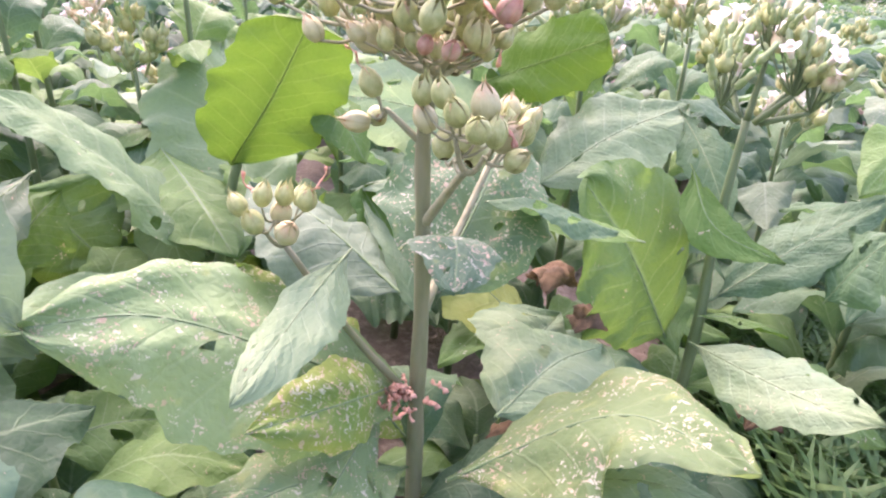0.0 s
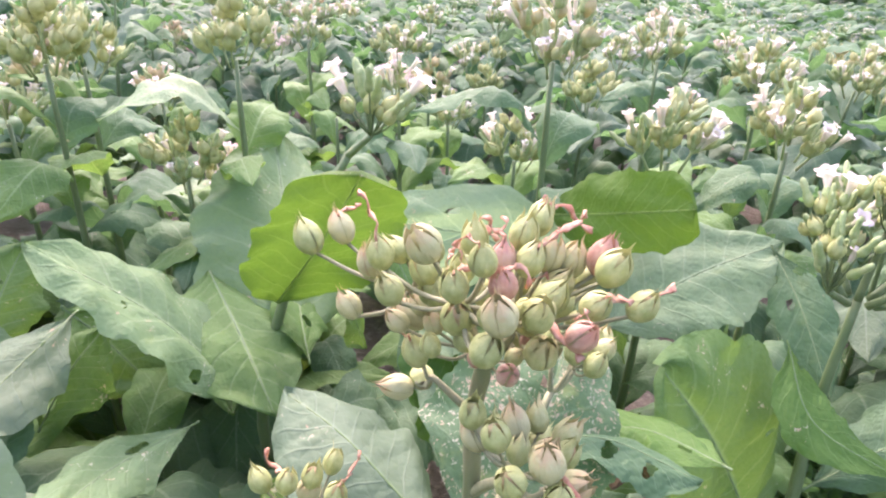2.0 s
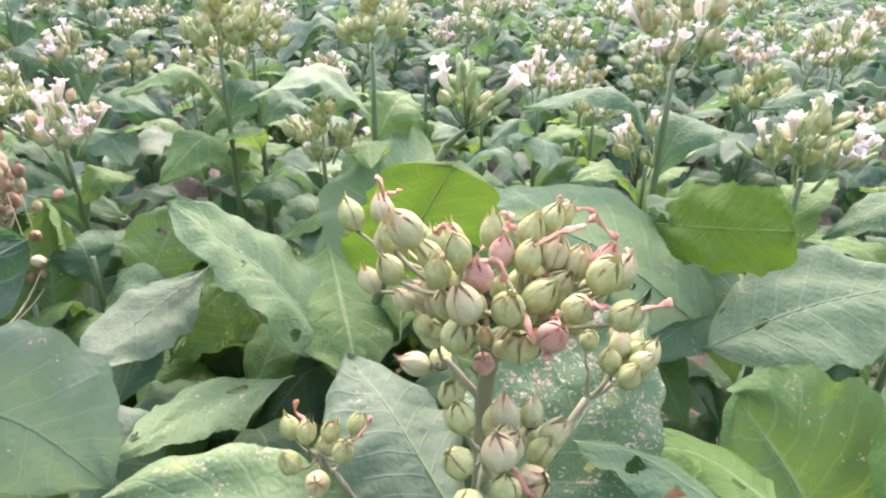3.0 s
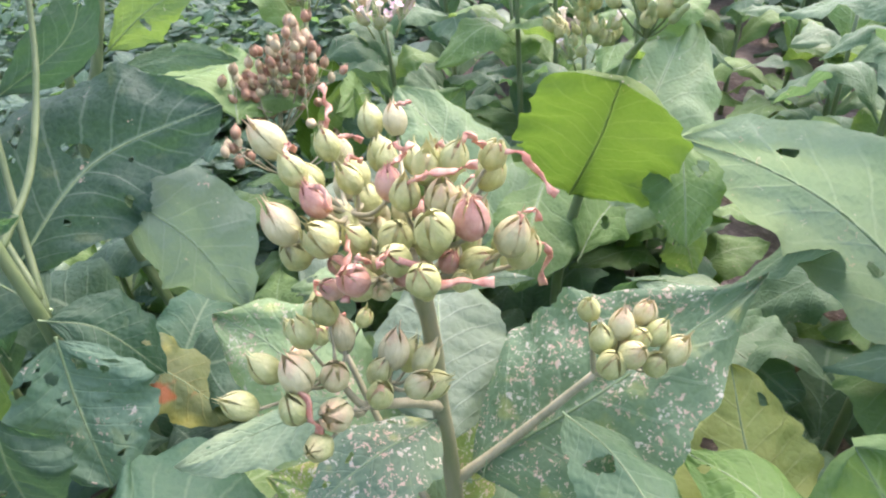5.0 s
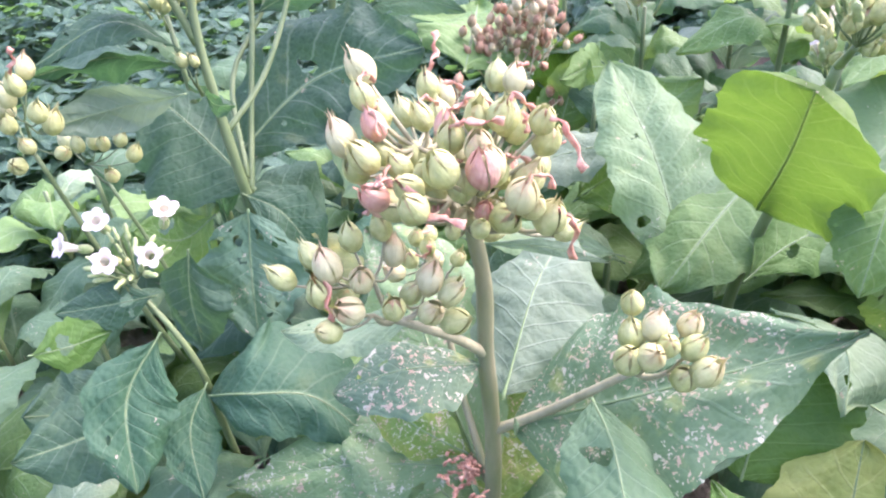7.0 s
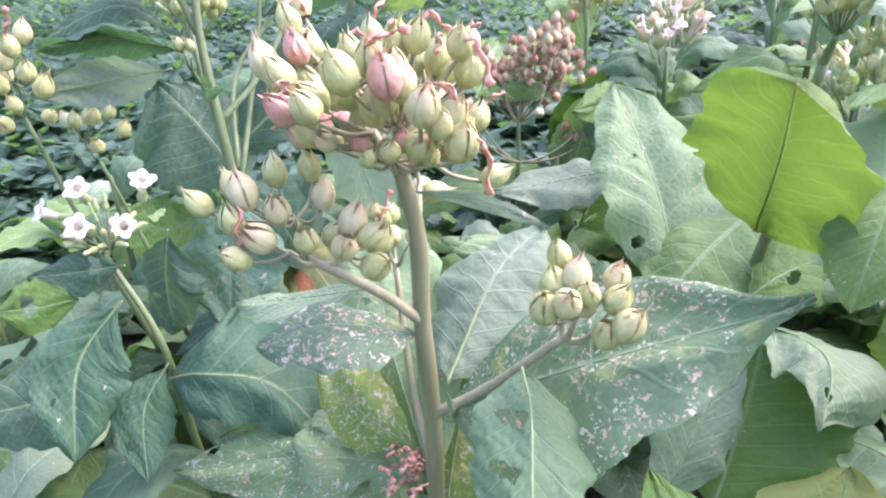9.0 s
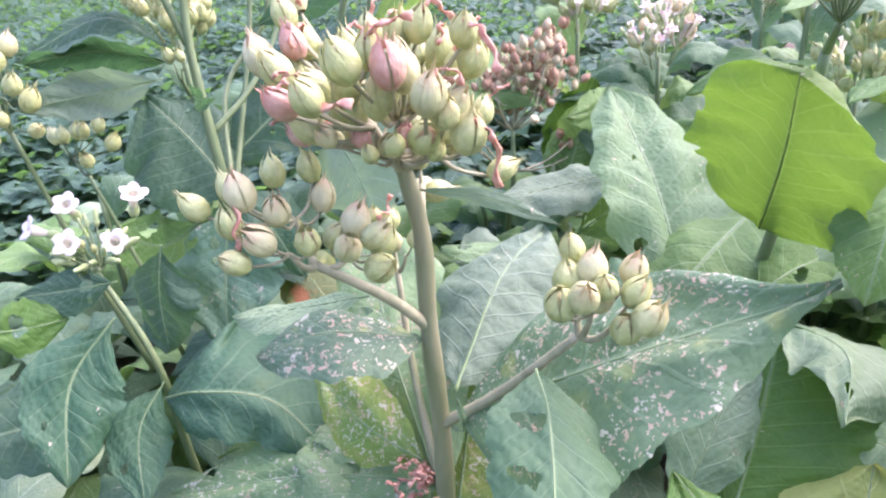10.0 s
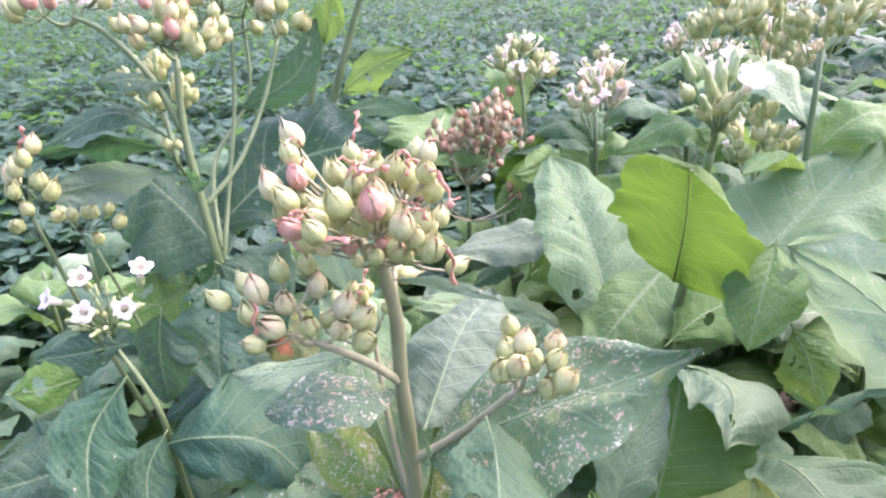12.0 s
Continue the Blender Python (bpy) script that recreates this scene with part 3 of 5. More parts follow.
def flower_head(parent, centre, rnd, flowers=8, buds=14, pods=0, spread=0.05, size=1.0, stem_from=None, high=0.06):
    """A bunch of trumpets, buds and young pods that fans out from a stalk's end."""
    o = np.array(parent.location)
    node = np.array(centre) - np.array((0, 0, high))
    pieces = []
    if stem_from is not None:
        line = smooth_line([np.array(stem_from) - o, node - o], 6)
        pieces.append(tube(line, np.linspace(0.005, 0.0032, len(line)), 8))
    for i in range(flowers + buds + pods):
        a, e = rnd.random() * 6.283, rnd.uniform(0.1, 1.15)
        way = np.array((math.cos(a) * math.sin(e), math.sin(a) * math.sin(e), math.cos(e)))
        foot = node + way * spread * rnd.uniform(0.35, 0.95) + np.array((0, 0, rnd.uniform(0, high * 0.5)))
        out = way + np.array((0, 0, 0.35))
        line = smooth_line([node - o, (node + foot) / 2 - o - np.array((0, 0, 0.003)), foot - o], 3)
        pieces.append(tube(line, np.linspace(0.0016, 0.0011, len(line)), 5))
        if i < flowers:
            add_flower(parent, foot, out, size * rnd.uniform(0.8, 1.1), rnd, o)
        elif i < flowers + buds:
            add_bud(parent, foot, out, size * rnd.uniform(0.75, 1.25), rnd, o)
        else:
            add_pod(parent, foot, out, size * rnd.uniform(0.6, 0.95), rnd, o)
    part("flower_stalk", mesh_of("flower_stalk", *joined(pieces), STEM), parent)


def add_stem(parent, points, r0, r1, mat=STEM, label=""):
    o = np.array(parent.location)
    line = smooth_line([np.array(p) - o for p in points], 6)
    k = np.linspace(0, 1, len(line))
    rad = (r0 + (r1 - r0) * k) * (1 + 0.05 * np.sin(k * 40))
    part("stem", mesh_of("stem", *tube(line, rad, 12), mat), parent, label)


# spare leaves for the lower storeys and for the field
def spare_leaf(seed):
    r = random.Random(seed)
    ln, wd = r.uniform(0.20, 0.30), r.uniform(0.055, 0.085)
    rise, drop = r.uniform(0.03, 0.09), r.uniform(-0.10, 0.02)
    return leaf_data((0, 0, 0), (ln * 0.52, 0, rise), (ln, 0, drop), (ln * 0.52, wd, rise + r.uniform(-0.02, 0.02)), seed=seed, nu=26, nv=10, wave=0.12, quilt=1.2, droop=r.uniform(0.1, 0.4))


SPARE = {}
for kind, count in (("green", 5), ("blue", 8), ("pale", 3), ("yellow", 2), ("dark", 6), ("greyblue", 4), ("deep", 3)):
    SPARE[kind] = []
    for i in range(count):
        v, f, uv, rib = spare_leaf(len(SPARE) * 100 + i)
        SPARE[kind].append(mesh_of("leaf", v, f, LEAF[kind], uv))


def add_spare(parent, z, turn, size, tilt, kind, rnd, off=(0.0, 0.0)):
    m = Matrix.LocRotScale((off[0], off[1], z), Euler((rnd.uniform(-0.3, 0.3), tilt, turn)), (size, size, size))
    return part("leaf", rnd.choice(SPARE[kind]), parent, m=m)


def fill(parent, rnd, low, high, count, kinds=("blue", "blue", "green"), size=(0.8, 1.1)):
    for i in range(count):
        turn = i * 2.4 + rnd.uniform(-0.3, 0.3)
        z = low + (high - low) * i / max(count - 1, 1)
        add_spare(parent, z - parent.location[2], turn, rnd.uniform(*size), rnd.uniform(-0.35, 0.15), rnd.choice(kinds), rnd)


# ---- ground ----
def build_ground():
    xs = np.concatenate([[-300, -60, -20], np.linspace(-8, 8, 81), [20, 60, 300]])
    ys = np.concatenate([[-300, -60, -20], np.linspace(-6, 12, 91), [20, 60, 300]])
    verts = []
    for x in xs:
        for y in ys:
            z = SOIL_Z
            if abs(x) < 9 and -7 < y < 13:
                z += 0.025 * noise.noise((x * 2.3, y * 2.3, 0)) + 0.012 * noise.noise((x * 9, y * 9, 3))
            verts.append((x, y, z))
    k = len(ys)
    faces = [(i * k + j, (i + 1) * k + j, (i + 1) * k + j + 1, i * k + j + 1) for i in range(len(xs) - 1) for j in range(k - 1)]
    ob = new("ground", mesh_of("ground", verts, faces, SOIL))
    tagged(ob, "bare brown crumbly field soil", "ground", kind="structure")


build_ground()

# ---- the main plant ----
rnd = random.Random(7)
MAIN = thing("tobacco_plant", (0.04, 0.425, SOIL_Z), "tall tobacco plant with plump seed pods and scarred leaves", "plant", "tobacco plants")
add_stem(MAIN, [(0.04, 0.425, SOIL_Z), (0.039, 0.427, 0.45), (0.037, 0.428, 0.56), (0.037, 0.428, 0.655), (0.034, 0.4235, 0.75), (0.030, 0.423, 0.825), (0.034, 0.416, 0.872), (0.036, 0.412, 0.888)], 0.0097, 0.0056, MAINSTEM, "thick green stem, brownish above")
add_leaves(MAIN, [
    ("spot", (0.034, 0.425, 0.560), [(-0.080, 0.378, 0.634), (-0.185, 0.345, 0.684)], (-0.272, 0.306, 0.688), (-0.165, 0.420, 0.722), (-0.130, 0.290, 0.592)),
    ("pale", (-0.022, 0.370, 0.748), (-0.050, 0.310, 0.722), (-0.080, 0.222, 0.692), (-0.085, 0.300, 0.715), (-0.022, 0.290, 0.705), "ovate"),
    ("olivespot", (0.072, 0.357, 0.518), (0.213, 0.337, 0.622), (0.291, 0.238, 0.648), (0.253, 0.421, 0.638)),
    ("bluespot", (0.040, 0.436, 0.662), (0.098, 0.550, 0.762), (0.122, 0.676, 0.828), (0.016, 0.600, 0.830), (0.182, 0.552, 0.738), "taper"),
], seed=1)
add_leaves(MAIN, [
    ("blue", (0.092, 0.500, 0.752), (0.150, 0.502, 0.757), (0.232, 0.497, 0.728), (0.158, 0.462, 0.752), (0.165, 0.545, 0.735)),
    ("scarred", (0.036, 0.420, 0.742), (0.062, 0.352, 0.768), (0.064, 0.296, 0.748), (0.022, 0.345, 0.770), (0.106, 0.350, 0.764)),
    ("spot", (0.037, 0.427, 0.470), (-0.070, 0.310, 0.540), (-0.150, 0.270, 0.500), (-0.100, 0.365, 0.550)),
    ("spot", (0.006, 0.437, 0.553), (-0.039, 0.288, 0.521), (-0.050, 0.122, 0.486), (-0.094, 0.228, 0.534)),
], seed=2)
add_leaves(MAIN, [
    ("greenspot", (0.030, 0.432, 0.500), (-0.060, 0.455, 0.602), (-0.165, 0.488, 0.665), (-0.085, 0.395, 0.600), (-0.045, 0.530, 0.600)),
    ("greenspot", (0.009, 0.417, 0.577), (-0.020, 0.349, 0.608), (-0.095, 0.291, 0.613), (-0.009, 0.325, 0.574)),
    ("yellow", (0.205, 0.735, 0.465), (0.115, 0.755, 0.535), (0.042, 0.792, 0.604), (0.062, 0.680, 0.545), (0.155, 0.830, 0.535)),
    ("pale", (0.145, 0.520, 0.512), (0.183, 0.604, 0.532), (0.222, 0.685, 0.526), (0.124, 0.666, 0.573)),
    ("pale", (0.120, 0.423, 0.545), (0.190, 0.500, 0.566), (0.262, 0.580, 0.545), (0.165, 0.600, 0.578), (0.230, 0.410, 0.548)),
    ("pale", (0.176, 0.322, 0.561), (0.238, 0.302, 0.582), (0.300, 0.282, 0.579), (0.245, 0.340, 0.573)),
], seed=3)
add_leaves(MAIN, [
    ("greyblue", (0.015, 0.440, 0.672), (-0.080, 0.486, 0.730), (-0.158, 0.535, 0.738), (-0.112, 0.424, 0.706), (-0.050, 0.556, 0.714)),
    ("greyblue", (0.036, 0.414, 0.868), (0.030, 0.469, 0.856), (0.020, 0.525, 0.828), (0.030, 0.469, 0.849)),
    ("pale", (0.037, 0.428, 0.660), (0.050, 0.447, 0.660), (0.070, 0.443, 0.711), (0.050, 0.451, 0.666)),
], seed=4)
TOP = [(-0.003, 0.345, 0.991), (0.029, 0.347, 0.984), (-0.036, 0.390, 0.962), (-0.009, 0.398, 0.950), (0.041, 0.353, 0.968), (0.041, 0.331, 0.960),
       (-0.101, 0.450, 0.941), (-0.080, 0.462, 0.946), (-0.031, 0.428, 0.949), (0.051, 0.419, 0.973), (0.060, 0.432, 0.978), (0.062, 0.458, 0.974),
       (-0.003, 0.401, 0.934), (0.056, 0.401, 0.963), (0.069, 0.418, 0.961), (0.056, 0.368, 0.945), (0.095, 0.374, 0.951), (0.105, 0.393, 0.967),
       (0.102, 0.417, 0.963), (0.110, 0.438, 0.949), (0.100, 0.446, 0.936), (0.092, 0.459, 0.921), (0.087, 0.352, 0.942), (0.122, 0.376, 0.953)]
TOP2 = [(-0.045, 0.402, 0.950), (-0.059, 0.405, 0.915), (-0.026, 0.372, 0.947), (0.039, 0.399, 0.963), (0.069, 0.386, 0.946), (-0.017, 0.411, 0.910),
        (0.014, 0.355, 0.963), (0.075, 0.409, 0.943), (0.047, 0.451, 0.926), (0.002, 0.469, 0.909), (0.053, 0.479, 0.885), (0.041, 0.451, 0.902),
        (0.016, 0.384, 0.961), (0.067, 0.361, 0.923), (0.035, 0.337, 0.935), (0.019, 0.442, 0.956), (0.081, 0.432, 0.917), (-0.052, 0.433, 0.934)]
INNER = []
for i in range(12):
    a, lift = i * 2.4, rnd.random()
    INNER.append((0.032 + (0.030 + 0.040 * lift) * math.cos(a), 0.405 + (0.030 + 0.036 * lift) * math.sin(a), 0.926 + 0.030 * lift + 0.012 * rnd.random()))
pod_head(MAIN, (0.036, 0.412, 0.888), TOP + TOP2 + INNER, rnd, 0.97, r0=0.0070, pink=0.05)
for s in TOP[1::3] + TOP2[::3] + INNER[::3]:
    a = rnd.random() * 6.283
    dry_style(MAIN, [s, (s[0] + 0.008 * math.cos(a), s[1] + 0.008 * math.sin(a), s[2] + 0.006), (s[0] + 0.017 * math.cos(a), s[1] + 0.017 * math.sin(a), s[2] + rnd.uniform(-0.010, 0.012))], 0.0015)
BUNCH = []
for i in range(26):
    a = i * 2.4
    BUNCH.append((0.036 + (0.022 + 0.0016 * i) * math.cos(a), 0.408 + (0.022 + 0.0016 * i) * math.sin(a), 0.905 + 0.014 * rnd.random()))
pod_head(MAIN, (0.036, 0.412, 0.886), BUNCH, rnd, 0.66, r0=0.0050, pink=0.2)
LEFT = [(0.046, 0.327, 0.886), (0.034, 0.355, 0.862), (0.075, 0.334, 0.870), (0.059, 0.380, 0.853), (0.074, 0.394, 0.850), (0.092, 0.380, 0.851), (0.090, 0.355, 0.855),
        (0.092, 0.326, 0.858), (0.083, 0.305, 0.866), (0.056, 0.300, 0.879), (0.070, 0.280, 0.873), (0.031, 0.348, 0.883), (0.075, 0.313, 0.883), (0.099, 0.311, 0.847),
        (0.048, 0.396, 0.832), (0.075, 0.396, 0.827), (0.062, 0.366, 0.845)]
pod_head(MAIN, (0.066, 0.352, 0.826), LEFT, rnd, 0.95, pink=0.0, branch_from=[(0.034, 0.4235, 0.752), (0.052, 0.396, 0.790)], r0=0.0050)
RIGHT = [(0.088, 0.522, 0.842), (0.113, 0.530, 0.841), (0.109, 0.517, 0.831), (0.125, 0.536, 0.835), (0.132, 0.522, 0.833), (0.126, 0.510, 0.825), (0.124, 0.554, 0.830),
         (0.137, 0.559, 0.820), (0.109, 0.556, 0.837), (0.132, 0.548, 0.810), (0.112, 0.536, 0.819)]
pod_head(MAIN, (0.095, 0.528, 0.782), RIGHT, rnd, 0.93, branch_from=[(0.037, 0.428, 0.655), (0.060, 0.475, 0.705)], r0=0.0052)
WEST = [(-0.095, 0.369, 0.788), (-0.080, 0.380, 0.786), (-0.058, 0.363, 0.789), (-0.098, 0.351, 0.771), (-0.071, 0.347, 0.766), (-0.085, 0.386, 0.767), (-0.120, 0.382, 0.773), (-0.073, 0.408, 0.775)]
pod_head(MAIN, (-0.083, 0.388, 0.738), WEST, rnd, 0.92, branch_from=[(0.037, 0.428, 0.552), (-0.030, 0.402, 0.650)], r0=0.0046, mat=MAINSTEM)
pod_head(MAIN, (-0.003, 0.423, 0.855), [(-0.015, 0.421, 0.874), (-0.026, 0.423, 0.842), (-0.011, 0.432, 0.846)], rnd, 0.92, branch_from=[(0.030, 0.423, 0.826)], r0=0.0036)
for line in ([(0.052, 0.364, 0.969), (0.068, 0.355, 0.960), (0.085, 0.346, 0.947)], [(0.064, 0.319, 0.900), (0.077, 0.320, 0.882), (0.090, 0.321, 0.861)],
             [(0.059, 0.463, 0.980), (0.073, 0.473, 0.974), (0.092, 0.482, 0.957)], [(0.090, 0.462, 0.926), (0.094, 0.474, 0.916), (0.085, 0.477, 0.884)],
             [(0.112, 0.380, 0.952), (0.137, 0.396, 0.945), (0.157, 0.412, 0.949)], [(-0.092, 0.365, 0.822), (-0.104, 0.375, 0.813), (-0.114, 0.378, 0.827)],
             [(-0.058, 0.360, 0.818), (-0.054, 0.374, 0.816), (-0.048, 0.381, 0.831)], [(-0.036, 0.392, 0.977), (-0.041, 0.400, 0.991), (-0.049, 0.400, 1.003)],
             [(0.069, 0.393, 0.967), (0.087, 0.405, 0.979), (0.100, 0.421, 0.981)], [(-0.019, 0.406, 0.881), (-0.026, 0.406, 0.890), (-0.035, 0.406, 0.902)]):
    dry_style(MAIN, line)
for i in range(34):
    p = np.array((0.028 + rnd.gauss(-0.012, 0.016), 0.405 + rnd.gauss(0, 0.010), 0.574 + rnd.gauss(0, 0.007)))
    q = np.array([rnd.uniform(-1, 1), rnd.uniform(-1, 1), rnd.uniform(-0.35, 0.45)]) * 0.0085
    dry_style(MAIN, [p - q, p + np.array((0, 0, 0.003)), p + q * 0.9], 0.0020, False)
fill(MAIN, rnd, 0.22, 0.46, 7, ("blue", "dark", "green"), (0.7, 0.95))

def crumpled_leaf(parent, at, size, turn, seed):
    """A dead leaf, curled and folded."""
    at = np.array(at)
    pieces = []
    for i in range(4):
        w = turn + i * 1.7
        c, s = math.cos(w), math.sin(w)
        mid = at + np.array((c * 0.2, s * 0.2, 0.25 + 0.12 * i)) * size
        v, f, uv, rib = leaf_data(at - np.array((c, s, 0.1)) * size * 0.7, mid, at + np.array((c, s, -0.15)) * size, mid + np.array((-s * 0.65, c * 0.65, 0.15)) * size,
                                  seed=seed + i, nu=26, nv=12, wave=0.45, fold=0.3, droop=0.7, quilt=6.0, origin=parent.location)
        pieces.append((v, f))
    part("dead_leaf", mesh_of("dead_leaf", *joined(pieces), DRY), parent, "dead leaf, brown and crumpled")


for at, size, turn in (((-0.138, 0.822, 0.434), 0.034, 0.4), ((-0.020, 1.037, 0.425), 0.036, 2.0), ((0.201, 0.660, 0.595), 0.035, 1.0), ((0.251, 0.640, 0.545), 0.030, 2.4), ((-0.150, 0.006, 0.375), 0.028, 1.5), ((0.149, 0.560, 0.413), 0.026, 0.2), ((0.493, 0.600, 0.438), 0.034, 2.2)):
    crumpled_leaf(MAIN, at, size, turn, int(size * 1000) + int(turn * 10))

# ---- plants close by ----
RIGHTPLANT = thing("tobacco_plant", (0.42, 0.71, SOIL_Z), "tobacco plant in white flower with broad green leaves", "plant", "tobacco plants")
add_stem(RIGHTPLANT, [(0.42, 0.71, SOIL_Z), (0.430, 0.705, 0.484), (0.434, 0.729, 0.649), (0.443, 0.740, 0.808)], 0.010, 0.005)
add_leaves(RIGHTPLANT, [
    ("green", (0.400, 0.735, 0.475), (0.315, 0.700, 0.620), (0.225, 0.670, 0.735), (0.222, 0.600, 0.600), (0.420, 0.790, 0.690)),
    ("rich", (0.387, 0.751, 0.742), (0.409, 0.682, 0.678), (0.490, 0.636, 0.650), (0.449, 0.689, 0.680)),
    ("blue", (0.441, 0.715, 0.550), (0.554, 0.739, 0.632), (0.683, 0.755, 0.714), (0.600, 0.802, 0.692)),
    ("pale", (0.391, 0.632, 0.530), (0.457, 0.484, 0.556), (0.490, 0.387, 0.590), (0.441, 0.413, 0.536)),
    ("pale", (0.200, 0.890, 0.652), (0.315, 0.926, 0.734), (0.445, 0.970, 0.786), (0.291, 1.023, 0.785), (0.335, 0.840, 0.690)),
    ("bright", (0.101, 0.933, 0.806), (0.168, 0.835, 0.850), (0.243, 0.732, 0.900), (0.172, 0.832, 0.912)),
], seed=11)
add_leaves(RIGHTPLANT, [
    ("blue", (0.428, 0.967, 0.781), (0.453, 0.876, 0.726), (0.478, 0.785, 0.644), (0.488, 0.878, 0.750)),
    ("rich", (0.420, 0.691, 0.539), (0.485, 0.685, 0.542), (0.549, 0.677, 0.521), (0.497, 0.715, 0.531)),
    ("blue", (0.586, 0.686, 0.574), (0.606, 0.669, 0.645), (0.626, 0.650, 0.693), (0.606, 0.603, 0.627)),
    ("rich", (0.281, 0.556, 0.698), (0.208, 0.604, 0.696), (0.135, 0.587, 0.698), (0.209, 0.550, 0.701)),
    ("pale", (0.220, 0.600, 0.400), (0.255, 0.690, 0.435), (0.290, 0.790, 0.440), (0.165, 0.700, 0.452), (0.360, 0.700, 0.440)),
], seed=12)
for dx, dy, dz, n in ((0.0, 0.0, 0.03, 5), (0.06, 0.02, 0.0, 4), (-0.055, 0.015, -0.005, 4), (0.02, -0.05, -0.01, 3), (-0.02, 0.055, 0.0, 3), (0.05, -0.045, -0.03, 1), (-0.06, -0.04, -0.03, 1)):
    flower_head(RIGHTPLANT, (0.452 + dx, 0.747 + dy, 0.915 + dz), rnd, n, 12, 5, 0.050, 0.9, (0.443 + dx * 0.25, 0.740 + dy * 0.25, 0.808), 0.055)
fill(RIGHTPLANT, rnd, 0.2, 0.45, 7)

YELLOWPLANT = thing("tobacco_plant", (-0.24, 0.83, SOIL_Z), "tobacco plant with a yellow-green round leaf", "plant", "tobacco plants")
add_stem(YELLOWPLANT, [(-0.25, 0.85, SOIL_Z), (-0.312, 0.830, 0.439), (-0.249, 0.824, 0.731), (-0.163, 0.790, 0.907)], 0.011, 0.005)
add_leaves(YELLOWPLANT, [
    ("bright", (-0.271, 0.812, 0.676), (-0.196, 0.786, 0.790), (-0.138, 0.758, 0.893), (-0.300, 0.735, 0.778), (-0.076, 0.838, 0.835)),
    ("rich", (-0.217, 0.786, 0.598), (-0.255, 0.863, 0.629), (-0.316, 1.017, 0.639), (-0.222, 0.911, 0.614)),
    ("pale", (0.250, 0.985, 0.600), [(0.060, 0.956, 0.728), (-0.060, 0.938, 0.764)], (-0.182, 0.920, 0.767), (0.062, 0.982, 0.822), (0.030, 0.926, 0.648)),
    ("soft", (-0.290, 0.745, 0.555), (-0.400, 0.718, 0.690), (-0.530, 0.675, 0.795), (-0.405, 0.625, 0.722), (-0.430, 0.822, 0.715)),
    ("soft", (-0.250, 0.820, 0.580), (-0.310, 0.970, 0.700), (-0.405, 1.170, 0.840), (-0.435, 0.880, 0.690), (-0.215, 1.030, 0.665)),
], seed=21)
add_leaves(YELLOWPLANT, [
    ("green", (-0.229, 0.975, 0.618), (-0.210, 1.000, 0.564), (-0.193, 1.025, 0.479), (-0.211, 0.950, 0.563)),
    ("green", (-0.159, 0.888, 0.791), (-0.115, 0.857, 0.753), (-0.070, 0.825, 0.689), (-0.081, 0.894, 0.752)),
    # Folded leaf as three blades; the pale ones hold sky reflection in their colour.
    ("rich", (0.030, 0.690, 0.535), (-0.018, 0.722, 0.610), (-0.066, 0.748, 0.676), (-0.034, 0.670, 0.608), (0.036, 0.800, 0.612), "round"),
    ("pale", (-0.082, 0.742, 0.672), (-0.012, 0.778, 0.682), (0.052, 0.752, 0.656), (-0.030, 0.868, 0.636), (-0.006, 0.738, 0.676), "taper"),
    ("pale", (0.030, 0.640, 0.530), (-0.012, 0.680, 0.604), (-0.070, 0.738, 0.674), (-0.020, 0.640, 0.610), (0.008, 0.712, 0.600), "taper"),
    ("blue", (-0.165, 0.920, 0.440), (-0.070, 0.935, 0.482), (0.050, 0.965, 0.445), (-0.062, 0.795, 0.455), (-0.070, 1.085, 0.470)),
    ("blue", (-0.270, 0.860, 0.200), (-0.290, 1.050, 0.278), (-0.300, 1.290, 0.260), (-0.150, 1.050, 0.235), (-0.430, 1.050, 0.255)),
    ("green", (-0.426, 0.914, 0.670), (-0.329, 0.799, 0.638), (-0.229, 0.684, 0.580), (-0.387, 0.705, 0.644)),
], seed=22)
flower_head(YELLOWPLANT, (-0.132, 0.780, 0.987), rnd, 3, 12, 5, 0.06, 1.1, (-0.163, 0.790, 0.907), 0.05)
add_stem(YELLOWPLANT, [(-0.290, 0.815, 0.330), (-0.240, 0.800, 0.440), (-0.150, 0.770, 0.515)], 0.0060, 0.0035)
fill(YELLOWPLANT, rnd, 0.2, 0.45, 4)

WESTPLANT = thing("tobacco_plant", (-0.47, 0.72, SOIL_Z), "tobacco plant with broad grey-green leaves", "plant", "tobacco plants")
add_stem(WESTPLANT, [(-0.47, 0.72, SOIL_Z), (-0.460, 0.690, 0.340), (-0.475, 0.690, 0.470)], 0.011, 0.005)
add_leaves(WESTPLANT, [
    ("greyblue", (-0.526, 0.742, 0.669), (-0.547, 0.612, 0.632), (-0.543, 0.493, 0.610), (-0.491, 0.554, 0.606)),
    ("soft", (-0.325, 0.666, 0.574), (-0.380, 0.547, 0.583), (-0.380, 0.415, 0.608), (-0.418, 0.603, 0.582)),
    ("green", (-0.631, 0.839, 0.610), (-0.564, 0.841, 0.553), (-0.495, 0.844, 0.473), (-0.615, 0.758, 0.487)),
    ("green", (-0.730, 0.772, 0.537), (-0.736, 0.849, 0.617), (-0.741, 0.925, 0.672), (-0.779, 0.800, 0.649)),
    ("green", (-0.529, 0.634, 0.548), (-0.518, 0.697, 0.603), (-0.505, 0.761, 0.634), (-0.474, 0.665, 0.536)),
], seed=31)
